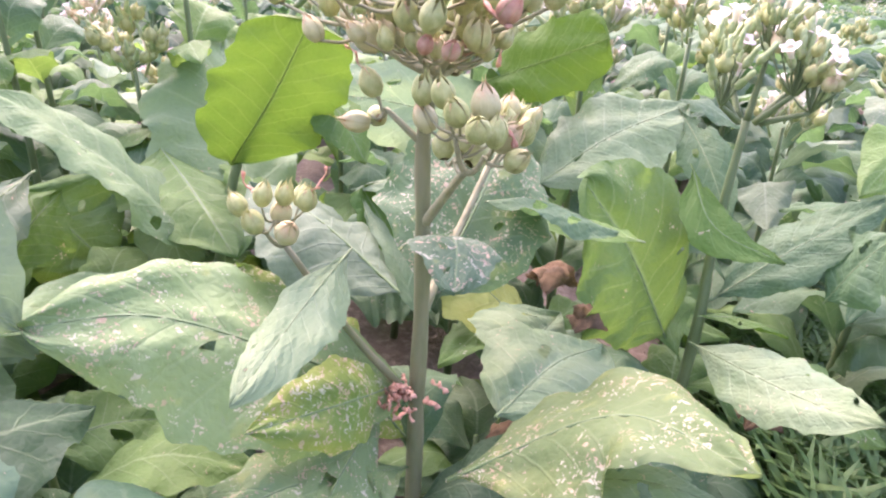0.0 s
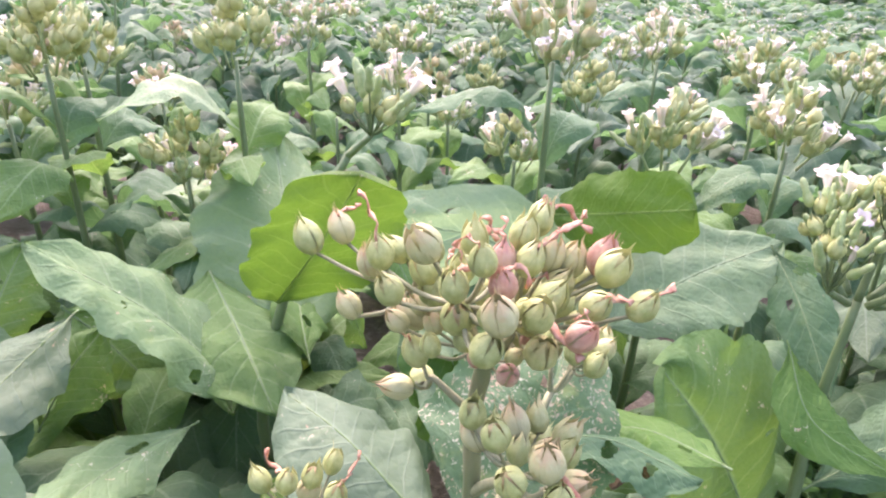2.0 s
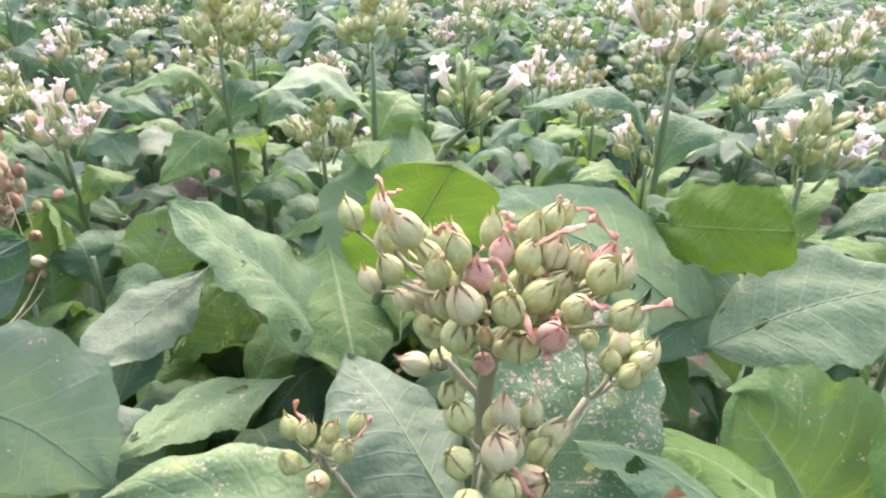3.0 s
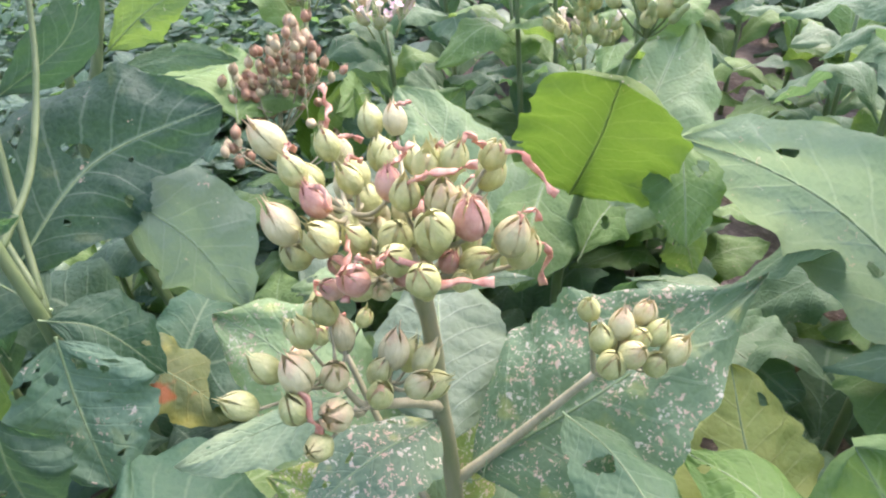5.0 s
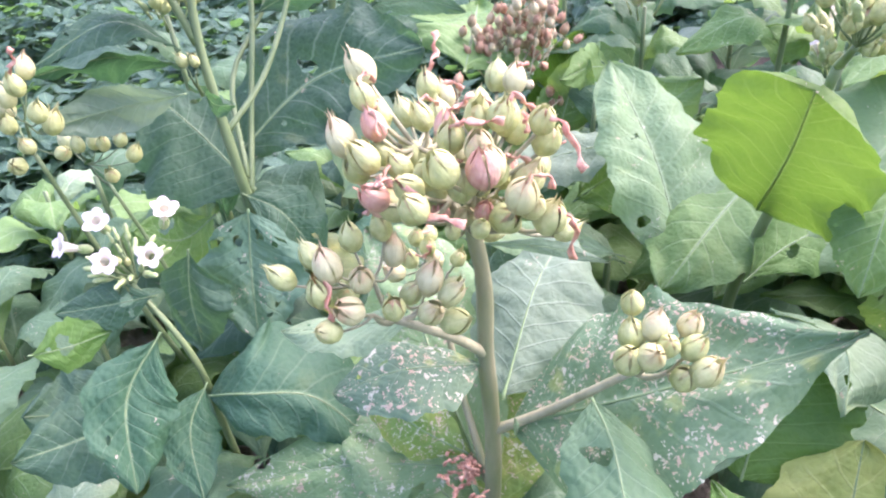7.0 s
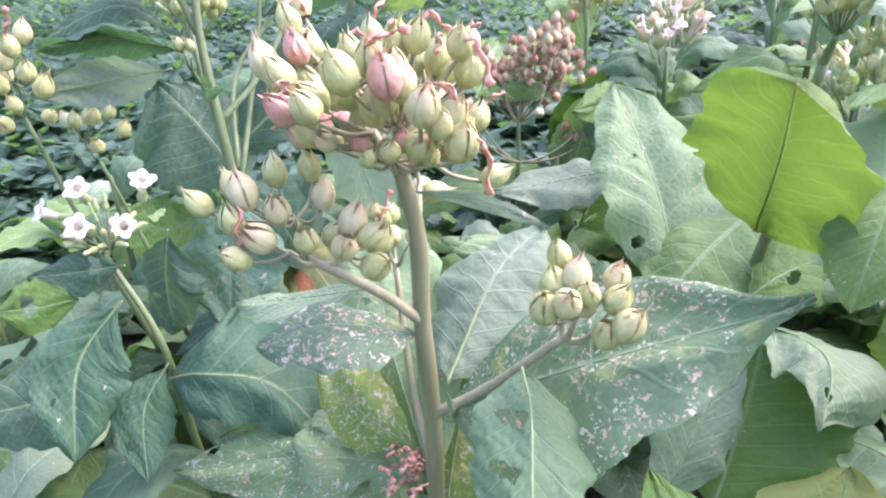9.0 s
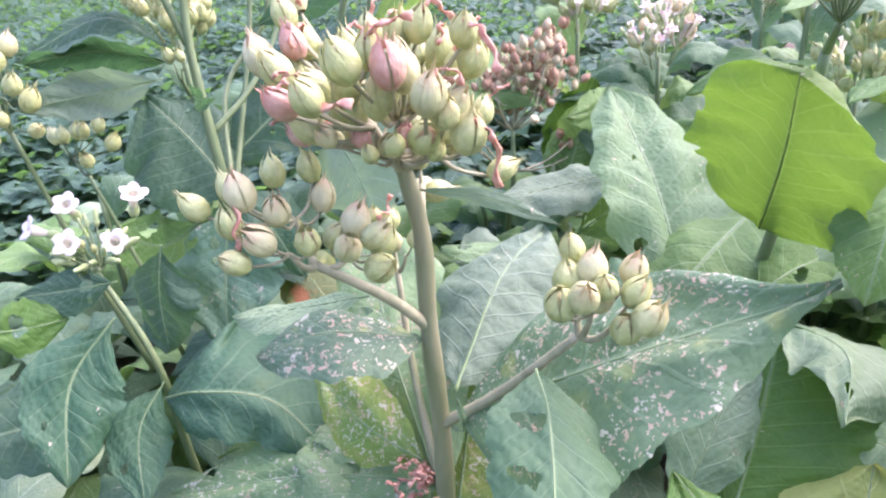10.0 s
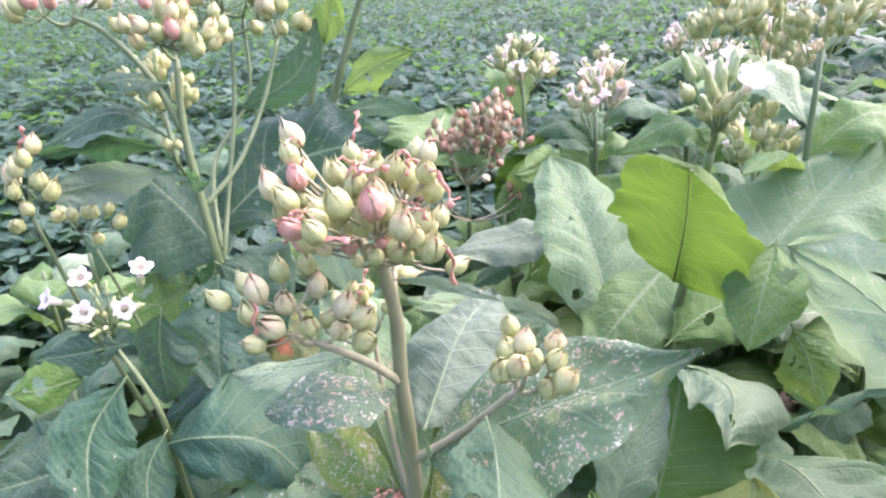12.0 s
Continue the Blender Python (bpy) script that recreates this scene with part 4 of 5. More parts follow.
add_leaves(WESTPLANT, [
    ("greyblue", (-0.417, 0.428, 0.566), (-0.415, 0.472, 0.581), (-0.410, 0.516, 0.571), (-0.375, 0.453, 0.555)),
    ("green", (-0.378, 0.435, 0.449), (-0.330, 0.488, 0.446), (-0.282, 0.543, 0.417), (-0.297, 0.431, 0.426)),
], seed=32)
fill(WESTPLANT, rnd, 0.18, 0.45, 8)

FLOWERPLANT = thing("tobacco_plant", (-0.17, 0.12, SOIL_Z), "tobacco plant with open white trumpet flowers", "plant", "tobacco plants")
add_stem(FLOWERPLANT, [(-0.17, 0.10, SOIL_Z), (-0.160, 0.090, 0.45), (-0.150, 0.088, 0.60), (-0.177, 0.036, 0.699)], 0.0062, 0.0030)
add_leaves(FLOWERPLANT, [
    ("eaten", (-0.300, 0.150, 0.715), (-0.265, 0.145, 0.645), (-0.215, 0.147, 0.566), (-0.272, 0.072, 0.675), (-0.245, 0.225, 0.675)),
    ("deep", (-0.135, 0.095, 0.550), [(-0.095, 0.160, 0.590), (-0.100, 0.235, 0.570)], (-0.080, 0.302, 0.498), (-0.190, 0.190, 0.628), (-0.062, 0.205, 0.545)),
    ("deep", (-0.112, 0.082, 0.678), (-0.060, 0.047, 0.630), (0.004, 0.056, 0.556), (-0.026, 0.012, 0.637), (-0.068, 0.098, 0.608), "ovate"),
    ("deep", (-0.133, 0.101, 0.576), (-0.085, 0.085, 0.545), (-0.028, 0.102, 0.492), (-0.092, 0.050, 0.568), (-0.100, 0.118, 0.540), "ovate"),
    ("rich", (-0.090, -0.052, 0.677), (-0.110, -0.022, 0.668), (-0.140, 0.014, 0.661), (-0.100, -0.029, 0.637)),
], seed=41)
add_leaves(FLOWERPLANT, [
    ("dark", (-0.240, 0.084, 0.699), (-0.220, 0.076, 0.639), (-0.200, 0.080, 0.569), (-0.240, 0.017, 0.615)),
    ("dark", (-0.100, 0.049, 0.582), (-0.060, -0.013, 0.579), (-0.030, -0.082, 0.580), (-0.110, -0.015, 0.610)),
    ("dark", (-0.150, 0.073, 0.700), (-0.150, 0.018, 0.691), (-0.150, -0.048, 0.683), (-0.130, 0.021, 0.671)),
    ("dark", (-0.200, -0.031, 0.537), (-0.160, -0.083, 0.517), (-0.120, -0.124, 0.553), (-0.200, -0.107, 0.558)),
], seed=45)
for at, way in (((-0.187, 0.023, 0.723), (0.75, 0.10, 0.55)),
                ((-0.207, 0.056, 0.711), (0.7, 0.25, 0.6)),
                ((-0.221, 0.008, 0.744), (0.6, 0.1, 0.8)),
                ((-0.211, 0.078, 0.750), (0.3, 0.35, 0.9)),
                ((-0.209, -0.011, 0.728), (0.5, -0.5, 0.5))):
    add_flower(FLOWERPLANT, at, way, 1.05, rnd, FLOWERPLANT.location)
flower_head(FLOWERPLANT, (-0.186, 0.038, 0.722), rnd, 0, 9, 2, 0.045, 0.55, (-0.177, 0.036, 0.699), 0.022)
for k in range(11):
    w = k * 2.4
    way = (math.cos(w), math.sin(w), rnd.uniform(0.0, 0.5))
    add_bud(FLOWERPLANT, (-0.190 + 0.024 * way[0], 0.036 + 0.024 * way[1], 0.708 + 0.016 * way[2]), way, rnd.uniform(0.6, 0.95), rnd, FLOWERPLANT.location)
pod_head(FLOWERPLANT, (-0.273, 0.003, 0.778), [(-0.323, -0.056, 0.813), (-0.279, 0.001, 0.831), (-0.245, 0.048, 0.847), (-0.228, 0.034, 0.812), (-0.293, -0.027, 0.822), (-0.255, 0.023, 0.838), (-0.260, 0.050, 0.821)], rnd, 0.85, branch_from=[(-0.265, 0.060, 0.520), (-0.275, 0.030, 0.660)], r0=0.0034, mat=STEM)
pod_head(FLOWERPLANT, (-0.213, -0.030, 0.853), [(-0.202, -0.012, 0.929), (-0.216, -0.034, 0.913), (-0.186, 0.008, 0.906), (-0.222, -0.008, 0.939), (-0.195, -0.031, 0.892), (-0.179, -0.011, 0.875), (-0.211, 0.003, 0.884), (-0.230, -0.049, 0.897), (-0.197, 0.009, 0.857), (-0.180, -0.030, 0.854)], rnd, 0.95, branch_from=[(-0.255, 0.020, 0.500), (-0.240, -0.020, 0.700)], r0=0.0040, mat=STEM)
dry_style(FLOWERPLANT, [(-0.200, 0.008, 0.939), (-0.193, 0.018, 0.952), (-0.191, 0.027, 0.968)])
fill(FLOWERPLANT, rnd, 0.2, 0.42, 7)

TALLPLANT = thing("tobacco_plant", (-0.43, 0.21, SOIL_Z), "tall tobacco plant with pods and dark eaten leaves", "plant", "tobacco plants")
add_stem(TALLPLANT, [(-0.34, 0.16, SOIL_Z), (-0.340, 0.142, 0.662), (-0.340, 0.138, 0.747), (-0.350, 0.129, 0.843), (-0.360, 0.124, 0.921), (-0.370, 0.130, 1.010)], 0.0085, 0.0045)
add_stem(TALLPLANT, [(-0.345, 0.144, 0.708), (-0.420, 0.152, 0.808), (-0.480, 0.165, 0.918), (-0.500, 0.175, 1.025)], 0.0044, 0.0030)
add_stem(TALLPLANT, [(-0.345, 0.146, 0.737), (-0.440, 0.130, 0.840), (-0.520, 0.180, 0.926), (-0.550, 0.184, 1.045)], 0.0040, 0.0028)
add_stem(TALLPLANT, [(-0.360, 0.121, 0.912), (-0.360, 0.096, 0.987), (-0.360, 0.051, 1.048), (-0.360, 0.014, 1.071)], 0.005, 0.0032)
add_stem(TALLPLANT, [(-0.345, 0.132, 0.801), (-0.400, 0.182, 0.854), (-0.460, 0.221, 0.937), (-0.500, 0.243, 1.014)], 0.0042, 0.0028)
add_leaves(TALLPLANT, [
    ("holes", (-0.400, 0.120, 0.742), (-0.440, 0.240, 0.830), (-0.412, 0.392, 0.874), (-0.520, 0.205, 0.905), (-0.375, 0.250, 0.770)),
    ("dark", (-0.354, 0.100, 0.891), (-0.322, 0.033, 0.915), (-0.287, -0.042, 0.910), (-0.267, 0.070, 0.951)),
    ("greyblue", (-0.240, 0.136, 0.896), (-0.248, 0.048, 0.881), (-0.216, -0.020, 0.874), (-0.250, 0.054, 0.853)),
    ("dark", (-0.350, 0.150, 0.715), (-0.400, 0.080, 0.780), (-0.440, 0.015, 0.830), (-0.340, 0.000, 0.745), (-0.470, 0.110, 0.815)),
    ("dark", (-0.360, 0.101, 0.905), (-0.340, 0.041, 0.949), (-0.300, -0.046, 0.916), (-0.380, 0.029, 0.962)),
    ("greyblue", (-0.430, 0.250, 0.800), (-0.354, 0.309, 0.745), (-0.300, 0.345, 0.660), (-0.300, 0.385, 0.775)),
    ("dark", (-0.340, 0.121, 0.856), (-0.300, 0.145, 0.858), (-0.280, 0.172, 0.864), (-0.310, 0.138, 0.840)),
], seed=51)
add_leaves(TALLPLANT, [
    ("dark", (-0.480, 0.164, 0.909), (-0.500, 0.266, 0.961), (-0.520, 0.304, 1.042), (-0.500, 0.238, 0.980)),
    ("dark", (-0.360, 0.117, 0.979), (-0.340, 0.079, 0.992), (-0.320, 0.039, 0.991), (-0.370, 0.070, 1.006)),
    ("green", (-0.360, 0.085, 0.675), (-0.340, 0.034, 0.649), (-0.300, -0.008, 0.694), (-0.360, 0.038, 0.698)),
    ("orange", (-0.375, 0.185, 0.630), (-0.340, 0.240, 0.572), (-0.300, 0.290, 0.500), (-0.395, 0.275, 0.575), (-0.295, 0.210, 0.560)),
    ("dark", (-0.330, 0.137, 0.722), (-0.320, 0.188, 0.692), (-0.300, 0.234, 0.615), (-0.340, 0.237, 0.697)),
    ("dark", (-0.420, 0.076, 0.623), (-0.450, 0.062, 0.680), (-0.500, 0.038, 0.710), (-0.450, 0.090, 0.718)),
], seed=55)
for node, count, spread in (((-0.370, 0.130, 1.010), 30, 0.075), ((-0.360, 0.006, 1.063), 16, 0.06), ((-0.500, 0.175, 1.025), 22, 0.085), ((-0.550, 0.184, 1.045), 18, 0.08), ((-0.500, 0.243, 1.014), 9, 0.05)):
    spots = []
    for i in range(count):
        a, e = rnd.random() * 6.283, rnd.uniform(0.15, 1.45)
        spots.append((node[0] + spread * math.cos(a) * math.sin(e), node[1] + spread * math.sin(a) * math.sin(e), node[2] + 0.010 + spread * math.cos(e) * rnd.uniform(0.6, 1)))
    pod_head(TALLPLANT, node, spots, rnd, 0.95, r0=0.0050, mat=STEM, pink=0.14)
pod_head(TALLPLANT, (-0.330, 0.118, 0.874), [(-0.320, 0.113, 0.905), (-0.320, 0.126, 0.904)], rnd, 0.75, branch_from=[(-0.350, 0.115, 0.853)], r0=0.003, mat=STEM)
# Dark fillers: their colour stands in for shade in the gaps below.
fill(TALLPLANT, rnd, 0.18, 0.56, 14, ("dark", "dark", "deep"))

SIDEPLANT = thing("tobacco_plant", (-0.72, 0.32, SOIL_Z), "tobacco plant with slim yellow-green side stems", "plant", "tobacco plants")
add_stem(SIDEPLANT, [(-0.72, 0.32, SOIL_Z), (-0.720, 0.229, 0.696), (-0.720, 0.287, 0.865), (-0.720, 0.323, 0.961), (-0.720, 0.369, 1.078)], 0.010, 0.006)
add_stem(SIDEPLANT, [(-0.720, 0.238, 0.720), (-0.700, 0.245, 0.858), (-0.700, 0.292, 1.006), (-0.700, 0.319, 1.108)], 0.007, 0.005)
add_leaves(SIDEPLANT, [
    ("green", (-0.720, 0.299, 0.875), (-0.680, 0.374, 0.934), (-0.640, 0.451, 0.968), (-0.700, 0.365, 0.967)),
    ("green", (-0.700, 0.284, 0.971), (-0.680, 0.300, 1.017), (-0.660, 0.320, 1.083), (-0.680, 0.333, 1.020)),
    ("blue", (-0.720, 0.287, 0.845), (-0.660, 0.390, 0.870), (-0.600, 0.463, 0.864), (-0.680, 0.391, 0.887)),
    ("dark", (-0.720, 0.235, 0.696), (-0.800, 0.304, 0.752), (-0.850, 0.450, 0.768), (-0.850, 0.342, 0.811)),
], seed=53)
pod_head(SIDEPLANT, (-0.720, 0.369, 1.078), [(-0.720 + 0.05 * math.cos(i * 2.4), 0.369 + 0.05 * math.sin(i * 2.4), 1.078 + 0.02 + 0.012 * (i % 4)) for i in range(12)], rnd, 0.9, r0=0.004, mat=STEM)
fill(SIDEPLANT, rnd, 0.2, 0.5, 8, ("dark", "green"))

BROWNPLANT = thing("tobacco_plant", (-0.58, 0.60, SOIL_Z), "tobacco plant gone to ripe brown seed", "plant", "tobacco plants")
add_stem(BROWNPLANT, [(-0.58, 0.60, SOIL_Z), (-0.817, 0.542, 0.343), (-0.785, 0.551, 0.550), (-0.800, 0.551, 0.651)], 0.009, 0.0035)
add_leaves(BROWNPLANT, [
    ("green", (-0.810, 0.657, 0.511), (-0.824, 0.687, 0.627), (-0.843, 0.715, 0.712), (-0.844, 0.624, 0.611)),
    ("green", (-0.732, 0.467, 0.718), (-0.848, 0.494, 0.762), (-0.970, 0.517, 0.780), (-0.833, 0.340, 0.784)),
    ("bright", (-1.000, 0.655, 0.480), (-0.995, 0.700, 0.600), (-0.985, 0.745, 0.705), (-0.990, 0.640, 0.625), (-0.995, 0.765, 0.590), "broad"),
    ("blue", (-0.521, 0.523, 0.534), (-0.558, 0.605, 0.580), (-0.600, 0.685, 0.598), (-0.606, 0.589, 0.566)),
    ("green", (-0.968, 0.821, 0.619), (-0.848, 0.734, 0.670), (-0.736, 0.645, 0.691), (-0.868, 0.737, 0.715)),
], seed=61)
fill(BROWNPLANT, rnd, 0.2, 0.45, 7)
RIPE_ME = [mesh_of("ripe_pod", *joined([pod_data(0.016, 0.0064), calyx_data(70 + i, 0.0165, 0.0070, 0.12)]), BROWNPOD) for i in range(4)]


def ripe_head(parent, node, centre, count, spread, rnd):
    o = np.array(parent.location)
    pieces = []
    limbs = []
    for i in range(min(7, 2 + count // 8)):
        a = i * 0.9
        end = np.array(centre) + np.array((math.cos(a) * spread[0] * 0.7, math.sin(a) * spread[1] * 0.7, rnd.uniform(-0.6, 0.5) * spread[2]))
        limbs.append(end)
        line = bend(np.array(node) - o, end - o, -0.012)
        pieces.append(tube(line, np.linspace(0.0026, 0.0014, len(line)), 6))
    for i in range(count):
        s = np.array(centre) + np.array([rnd.gauss(0, 0.42) * k for k in spread])
        src = min(limbs, key=lambda e: np.linalg.norm(e - s))
        way = np.array((rnd.uniform(-0.5, 0.5), rnd.uniform(-0.5, 0.5), 1.0)) + (s - src) * 12
        way /= np.linalg.norm(way)
        line = bend(src - o, s - o, -0.003, 4)
        pieces.append(tube(line, np.linspace(0.001, 0.0007, len(line)), 5))
        part("seed_pod", rnd.choice(RIPE_ME), parent, m=aim(s - o, way, rnd.uniform(0.85, 1.25), rnd.random() * 6))
    part("pod_stalk", mesh_of("pod_stalk", *joined(pieces), STALK), parent)


ripe_head(BROWNPLANT, (-0.800, 0.551, 0.651), (-0.805, 0.520, 0.742), 62, (0.060, 0.062, 0.062), rnd)
ripe_head(BROWNPLANT, (-0.800, 0.551, 0.651), (-0.818, 0.610, 0.770), 78, (0.062, 0.058, 0.100), rnd)
ripe_head(BROWNPLANT, (-0.779, 0.559, 0.574), (-0.841, 0.667, 0.600), 7, (0.02, 0.03, 0.025), rnd)
ripe_head(BROWNPLANT, (-0.780, 0.553, 0.574), (-0.691, 0.450, 0.678), 8, (0.03, 0.04, 0.03), rnd)

# ---- the field ----
BLOOM = []


def bloom_mesh(seed, flowers, buds, pods):
    """A whole flower head in one mesh, for plants far off."""
    r = random.Random(seed)
    verts, faces, which, at = [], [], [], 0
    bits = {"tube": (flower_data(seed, 0.036, 0.0100)[0], 0), "limb": (flower_data(seed, 0.036, 0.0100)[1], 1), "bud": (bud_data(), 2), "pod": (calyx_data(seed), 3)}

    def put(name, m):
        nonlocal at
        (v, f), slot = bits[name]
        for p in v:
            verts.append(tuple(m @ Vector(p)))
        for q in f:
            faces.append(tuple(i + at for i in q))
            which.append(slot)
        at += len(v)

    arms = [Vector((math.cos(k * 1.26) * 0.036, math.sin(k * 1.26) * 0.036, r.uniform(-0.02, 0.02))) for k in range(5)] + [Vector((0, 0, 0.035))]
    for i in range(flowers + buds + pods):
        arm = arms[i % 6]
        a, e = r.random() * 6.283, r.uniform(0.0, 1.0)
        way = Vector((math.cos(a) * math.sin(e), math.sin(a) * math.sin(e), math.cos(e))) + Vector((arm[0], arm[1], 0)) * 14
        way.normalize()
        foot = arm + way * r.uniform(0.004, 0.034)
        m = aim(foot, way + Vector((0, 0, 0.35)), r.uniform(0.7, 1.05))
        for name in (("tube", "limb") if i < flowers else ("bud",) if i < flowers + buds else ("pod",)):
            put(name, m)
        v, f = tube([tuple(arm * 0.6 + Vector((0, 0, -0.03))), tuple(arm), tuple(foot)], [0.0022, 0.0016, 0.0011], 4)
        verts.extend(tuple(p) for p in v)
        faces.extend(tuple(i + at for i in q) for q in f)
        which.extend([2] * len(f))
        at += len(v)
    return mesh_of("flower_head", verts, faces, None, mats=[TUBE, PETAL, BUD, CALYX], which=which)


for i, mixture in enumerate(((24, 54, 16), (17, 52, 22), (26, 46, 18), (6, 40, 32), (1, 28, 38), (18, 52, 20))):
    BLOOM.append(bloom_mesh(40 + i, *mixture))
PINKISH = plain_material("pink_petal", rgb(0.78, 0.52, 0.55), rgb(0.82, 0.66, 0.68), 60.0, 0.5, 0.3)
PINK_BLOOM = bloom_mesh(60, 26, 22, 8)
PINK_BLOOM.materials[1] = PINKISH


def field_plant(base, seed, height, head, leaves=12, kinds=("blue", "blue", "blue", "green"), size=(0.8, 1.15), words="tobacco plant with grey-green leaves and pale flowers", head_at=None):
    r = random.Random(seed)
    x, y = base
    if head is None:
        words = "tobacco plant without flowers, broad grey-green leaves"
    elif head in BLOOM[3:5]:
        words = "tobacco plant with green seed heads above its leaves"
    elif head is PINK_BLOOM:
        words = "tobacco plant with a pink flower head"
    ob = thing("tobacco_plant", (x, y, SOIL_Z - 0.01), words, "plant", "tobacco plants")
    top = np.array(head_at if head_at is not None else (x + r.uniform(-0.04, 0.04), y + r.uniform(-0.04, 0.04), SOIL_Z + height)) - np.array((x, y, SOIL_Z - 0.01))
    line = smooth_line([(0, 0, 0), (top[0] * 0.3 + 0.01, top[1] * 0.3, top[2] * 0.5), tuple(top)], 5)
    part("stem", mesh_of("stem", *tube(line, np.linspace(0.010, 0.004, len(line)), 8), STEM), ob)
    for i in range(leaves):
        k = i / max(leaves - 1, 1)
        z = top[2] * (0.12 + 0.74 * k)
        add_spare(ob, z, i * 2.4 + r.uniform(-0.4, 0.4), r.uniform(*size) * (1.12 - 0.45 * k), r.uniform(-0.55, 0.05) - 0.15 * k, r.choice(kinds), r, (top[0] * k * 0.7, top[1] * k * 0.7))
    if head is not None:
        part("flower_head", head, ob, m=Matrix.LocRotScale(Vector(top) + Vector((0, 0, 0.02)), Euler((0, 0, r.random() * 6)), (r.uniform(0.95, 1.25),) * 3))
    return ob


FLOWERING = [
    ((-0.419, 1.057, 0.970), BLOOM[4]), ((0.080, 1.004, 1.011), BLOOM[0]), ((0.487, 1.152, 0.878), BLOOM[2]), ((0.278, 1.055, 0.867), BLOOM[1]),
    ((0.375, 1.788, 0.938), BLOOM[0]), ((0.608, 1.692, 0.904), BLOOM[2]), ((-0.599, 1.976, 0.893), BLOOM[5]), ((-0.996, 0.881, 0.741), PINK_BLOOM),
    ((-1.023, 0.707, 0.824), BLOOM[2]), ((-1.229, 0.955, 0.761), BLOOM[5]), ((-0.240, 1.534, 0.829), PINK_BLOOM), ((-0.960, 1.195, 0.788), BLOOM[5]),
]
IN_SEED_BEYOND = [
    ((-1.522, 1.996, 0.805), BLOOM[1]), ((-0.751, 1.056, 0.937), BLOOM[4]), ((-0.754, 1.157, 0.918), BLOOM[3]), ((-0.520, 1.239, 0.672), PINK_BLOOM),
    ((-0.506, 1.031, 0.772), BLOOM[3]), ((-0.970, 1.319, 0.838), BLOOM[3]), ((0.805, 0.929, 0.796), BLOOM[1]), ((-0.650, -0.011, 0.876), BLOOM[4]),
    ((0.041, 1.362, 0.762), BLOOM[1]), ((-0.95, 1.75, 0.73), BLOOM[1]), ((-0.25, 2.10, 0.75), BLOOM[3]), ((-0.15, 1.80, 0.73), BLOOM[5]),
]
LEAFY = [
    (-0.810, 0.634, 0.570), (-0.34, -0.14, 0.50), (-0.607, -0.197, 0.624), (-0.02, -0.12, 0.42),
    (-0.14, 0.34, 0.40), (-0.36, 0.42, 0.46), (0.22, 0.80, 0.45), (0.28, 0.50, 0.40),
    (-0.774, 0.727, 0.628), (-0.16, -0.26, 0.46),
    (-0.45, -0.38, 0.50), (-0.22, -0.55, 0.45), (-0.80, -0.42, 0.50), (-0.58, -0.62, 0.50),
]
LEAFY_BEYOND = [
    (-0.95, -0.15, 0.50), (-0.90, 0.20, 0.50), (-0.30, 0.62, 0.42), (-0.55, 0.42, 0.42),
    (0.12, 0.62, 0.36), (0.25, 0.66, 0.36), (-0.62, 0.90, 0.50),
    (-0.35, 1.20, 0.55), (-0.05, 1.25, 0.55), (-1.00, 0.50, 0.42), (-0.74, 2.00, 0.73),
    (-0.45, 1.75, 0.73), (-1.15, 2.30, 0.73), (-0.85, 1.50, 0.68),
]
NEAR = [((p[0], p[1] + 0.02), p, head) for p, head in FLOWERING + IN_SEED_BEYOND] + [((p[0], p[1]), p, None) for p in LEAFY + LEAFY_BEYOND]
for i, (base, top, head) in enumerate(NEAR):
    field_plant(base, 300 + i, 0, head, 13 if head is not None else 10, head_at=top, kinds=("blue", "green", "green", "pale") if i % 3 == 0 else ("blue", "blue", "green"))


def in_weeds(x, y):
    """Where the low crop grows instead of the tobacco."""
    return x < -0.80 and y < min(0.95, 0.1 + 3.4 * (-0.80 - x)) + 0.55 * max(-1.05 - x, 0)


MODELS = [field_plant((1.2 + 0.5 * i, -3.1), 500 + i, 0.58 + 0.05 * (i % 4), (BLOOM + [PINK_BLOOM, None])[i % 8], 14, kinds=("dark", "blue", "blue", "greyblue"), size=(1.0, 1.35)) for i in range(8)]
spot = random.Random(11)
FAR_Y = 4.2
y = -2.6
while y < FAR_Y:
    x = -6.0
    while x < 5.0:
        px, py = x + spot.uniform(-0.14, 0.14), y + spot.uniform(-0.12, 0.12)
        x += 0.42
        if in_weeds(px, py) or (-1.15 < px < 1.0 and -0.75 < py < 1.25) or abs(px) > max(4.0, 1.7 + 0.85 * py):
            continue
        if any(math.hypot(px - b[0], py - b[1]) < 0.28 for b, _, _ in NEAR):
            continue
        s = spot.uniform(0.85, 1.12)
        copy_thing(spot.choice(MODELS), Matrix.LocRotScale((px, py, SOIL_Z - 0.01), Euler((0, 0, spot.random() * 6.283)), None) @ Matrix.Diagonal((s, s, s, 1)))
    y += 0.44


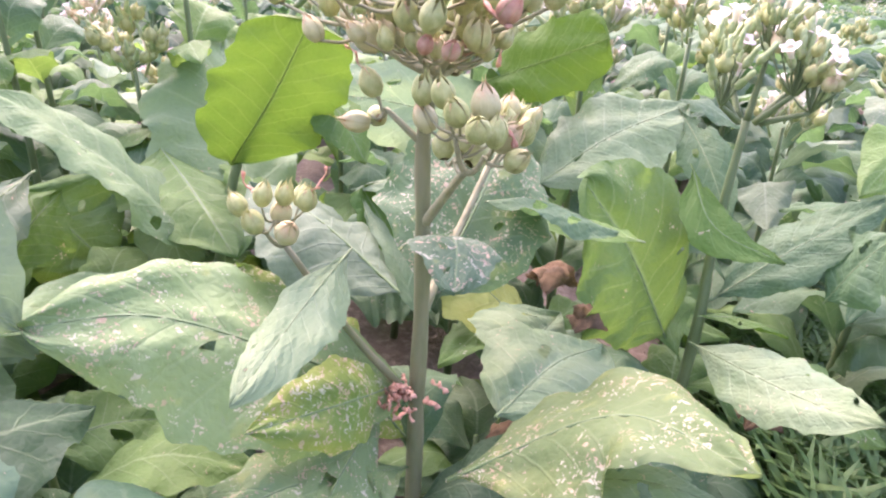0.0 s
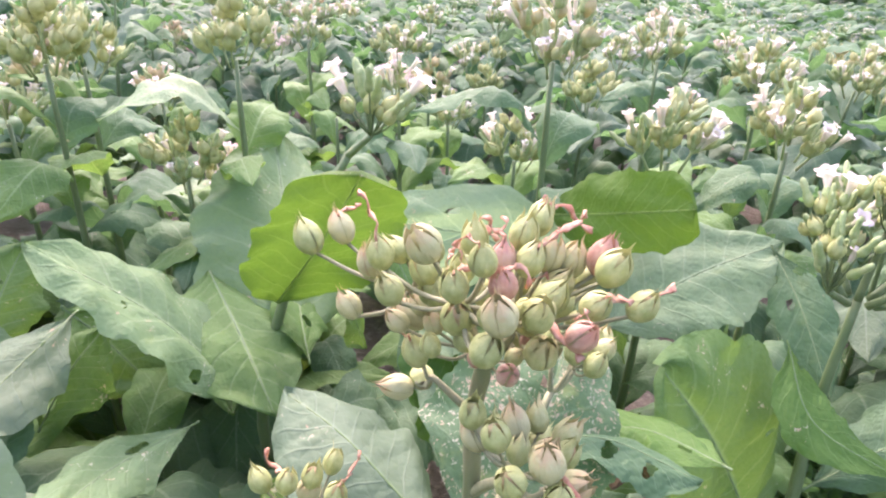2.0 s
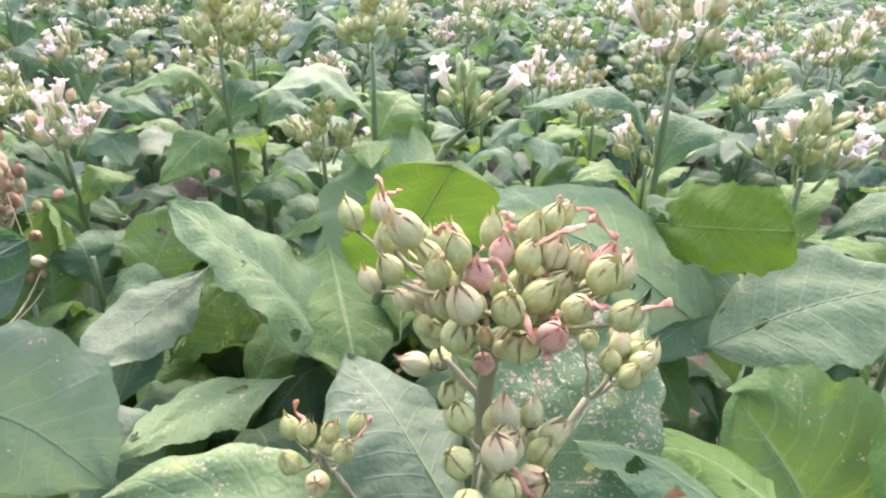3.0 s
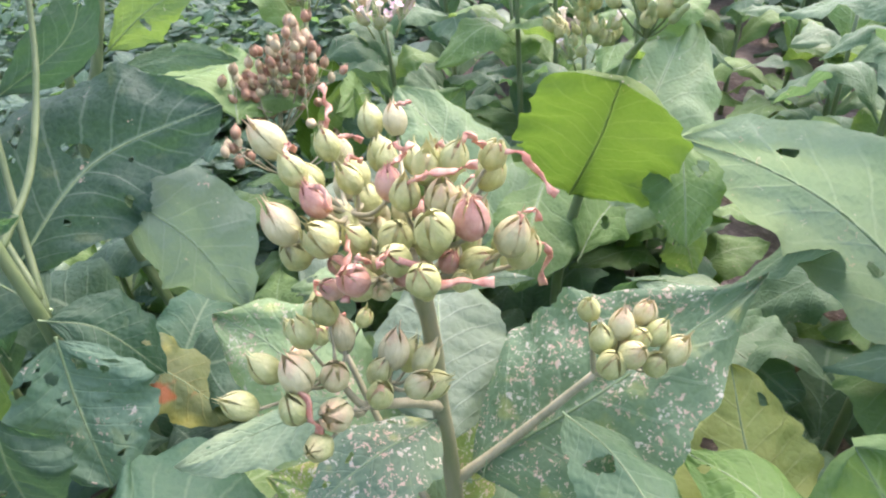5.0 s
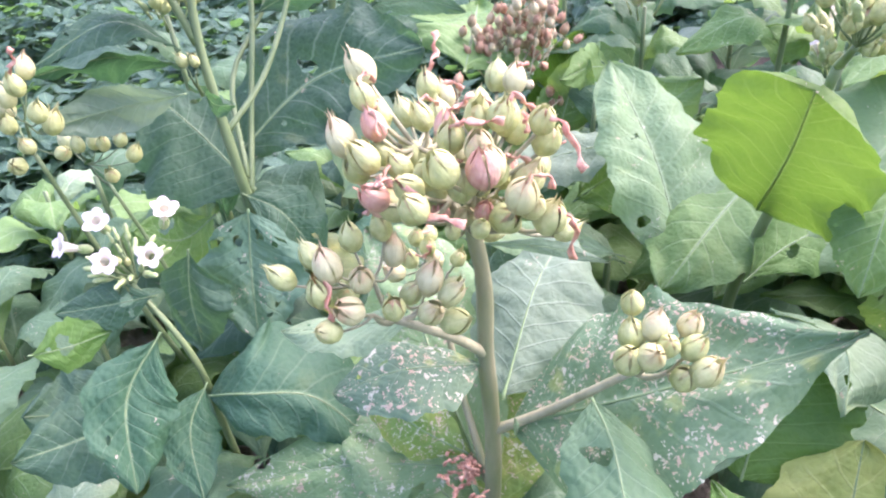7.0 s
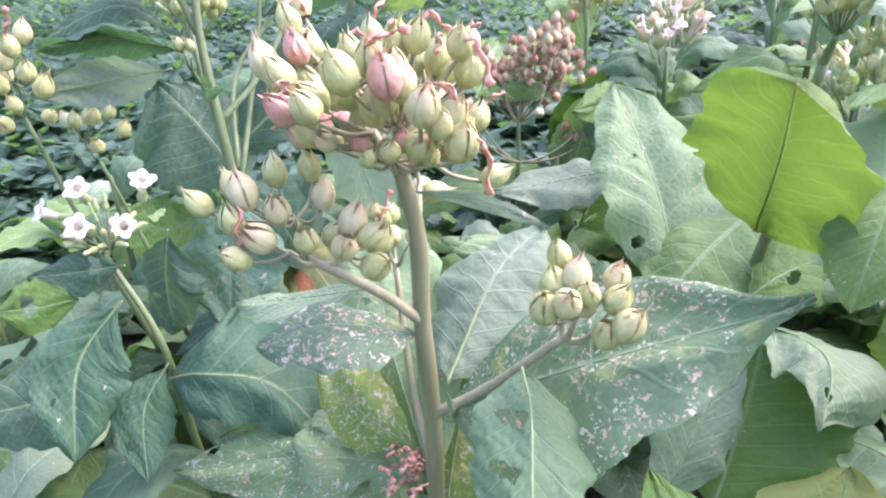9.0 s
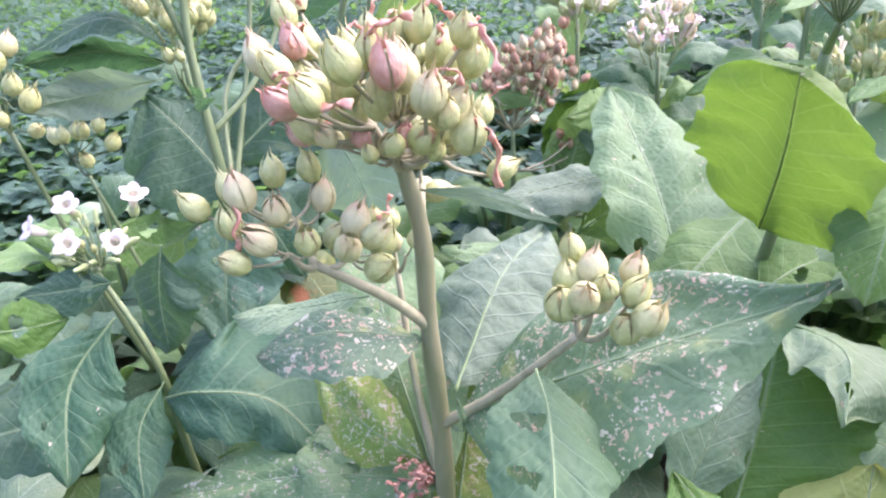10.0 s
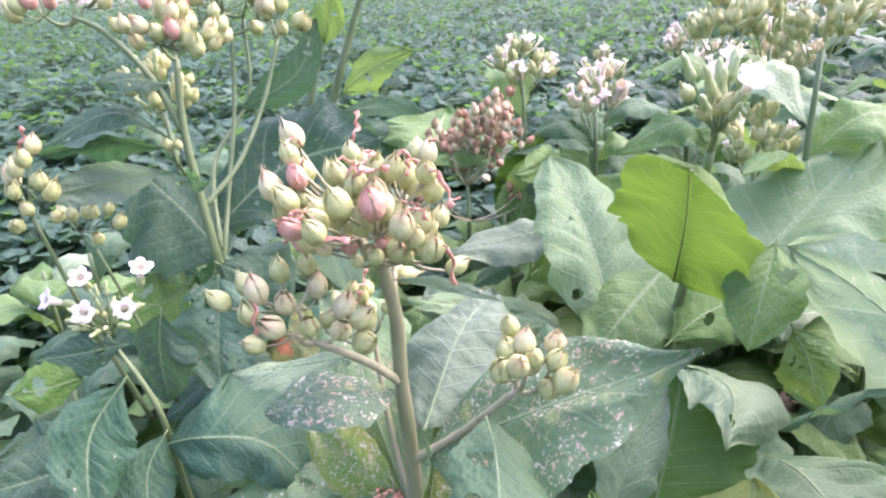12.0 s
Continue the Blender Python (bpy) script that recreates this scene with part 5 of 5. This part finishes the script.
def far_field():
    """The rows far off, in one mesh."""
    r = random.Random(21)
    leaves = []
    for i in range(6):
        v, f, uv, rib = leaf_data((0, 0, 0), (0.15, 0, 0.06), (0.29, 0, -0.03), (0.15, 0.085, 0.06), seed=900 + i, nu=10, nv=4, wave=0.12, quilt=0.0)
        leaves.append((v, f, uv))
    bit_v, bit_f = flower_data(3, 0.03, 0.013)[1]
    bit_v, bit_f = bit_v[:40:8].tolist() + bit_v[-40::4].tolist(), [(0, 5, 6), (0, 6, 7), (1, 7, 8), (1, 8, 9), (2, 9, 10), (2, 10, 11), (3, 11, 12), (3, 12, 13), (4, 13, 14), (4, 14, 5)]
    pod_v, pod_f = lathe([(0.002, 0), (0.006, 0.008), (0.005, 0.018), (0.0005, 0.028)], 5)
    verts, faces, uvs, which, at = [], [], [], [], 0

    def put(v, f, uv, m, slot):
        nonlocal at
        q = np.asarray(v, float) @ np.array(m.to_3x3()).T + np.array(m.translation)
        verts.append(q)
        faces.extend(tuple(i + at for i in p) for p in f)
        uvs.append(np.zeros((len(q), 2)) if uv is None else uv)
        which.extend([slot] * len(f))
        at += len(q)

    y = FAR_Y
    while y < 34:
        x = -1.7 - 0.95 * y
        while x < 1.7 + 0.95 * y:
            px, py = x + r.uniform(-0.18, 0.18), y + r.uniform(-0.18, 0.18)
            x += 0.52 if y < 10 else 1.05
            if in_weeds(px, py):
                continue
            size = 1.0 if y < 10 else 1.6 if y < 26 else 3.0
            tall = r.uniform(0.5, 0.75) * (1.0 if y < 26 else 1.7)
            slot = 0 if r.random() < 0.55 else 1
            for i in range(11):
                k = i / 10
                s = size * r.uniform(1.0, 1.4) * (1.1 - 0.4 * k)
                v, f, uv = r.choice(leaves)
                put(v, f, uv, Matrix.LocRotScale((px, py, SOIL_Z + tall * (0.15 + 0.65 * k)), Euler((r.uniform(-0.3, 0.3), r.uniform(-0.6, 0.0), i * 2.4 + r.random())), (s, s, s)), slot)
            if r.random() < 0.6:
                for i in range(26 if y < 10 else 14):
                    a, e = r.random() * 6.283, r.uniform(0.1, 1.25)
                    way = Vector((math.cos(a) * math.sin(e), math.sin(a) * math.sin(e), math.cos(e)))
                    m = aim(Vector((px, py, SOIL_Z + tall)) + way * r.uniform(0.02, 0.08), way + Vector((0, 0, 0.5)), r.uniform(0.8, 1.3))
                    if r.random() < 0.4:
                        put(bit_v, bit_f, None, m, 2)
                    else:
                        put(pod_v, pod_f, None, m, 3)
        y += 0.55 if y < 10 else 1.1
    ob = new("far_tobacco", mesh_of("far_tobacco", np.concatenate(verts), faces, None, np.concatenate(uvs), [LEAF["blue"], LEAF["dark"], PETAL, BUD], which))
    tagged(ob, "distant rows of flowering tobacco plants", "field", kind="stuff")


far_field()


# ---- the low crop and the grass ----
def weeds(name, label, count, place, size, mat, blade=False, seed=5):
    r = np.random.RandomState(seed)
    verts, faces, uvs = [], [], []
    for i in range(count):
        x, y, z, k = place(r)
        a, tilt = r.rand() * 6.283, r.uniform(-0.5, 0.9)
        l = size * k * r.uniform(0.6, 1.3)
        w = l * (0.05 if blade else 0.36)
        d = np.array((math.cos(a) * math.cos(tilt), math.sin(a) * math.cos(tilt), math.sin(tilt)))
        if blade:
            d = np.array((math.cos(a) * 0.35, math.sin(a) * 0.35, 1.0))
        s = np.array((-math.sin(a), math.cos(a), r.uniform(-0.3, 0.3)))
        p = np.array((x, y, z))
        q = len(verts)
        sag = np.array((math.cos(a) * 0.3, math.sin(a) * 0.3, -0.25)) * l * (1.0 if blade else 0.5)
        verts += [p - s * w * 0.2, p + s * w * 0.2, p + d * l * 0.5 + s * w, p + d * l * 0.5 - s * w, p + d * l + sag]
        uvs += [(0, 0.4), (0, 0.6), (0.5, 1), (0.5, 0), (1, 0.5)]
        faces += [(q, q + 1, q + 2, q + 3), (q + 3, q + 2, q + 4)]
    ob = new(name, mesh_of(name, verts, faces, mat, uvs))
    tagged(ob, label, "ground cover", kind="stuff")


def crop_place(r):
    while True:
        x = -0.75 - 12.2 * r.rand() ** 1.7
        y = 0.5 + r.uniform(-1.0, 1.0) * (1.6 - x * 0.75)
        if in_weeds(x, y):
            break
    hump = min(max(0.45 + 0.6 * noise.noise((x * 2.3, y * 2.3, 7.0)) + 0.35 * noise.noise((x * 6.0, y * 6.0, 2.0)), 0.0), 1.2)
    top = 0.12 + 0.34 * hump * min(1.0, 0.55 - (x + 0.8) * 0.5)
    return x, y, SOIL_Z + top * r.rand() ** 0.6, 1.0


weeds("low_crop", "low dense leafy green crop beyond the tobacco", 150000, crop_place, 0.066, WEED)


def grass_place(r):
    x, y = r.uniform(0.62, 1.6), r.uniform(0.15, 1.6)
    return x, y, SOIL_Z - 0.01, 1.0


weeds("grass", "thin green grass between the rows", 16000, grass_place, 0.17, GRASS, True, 6)
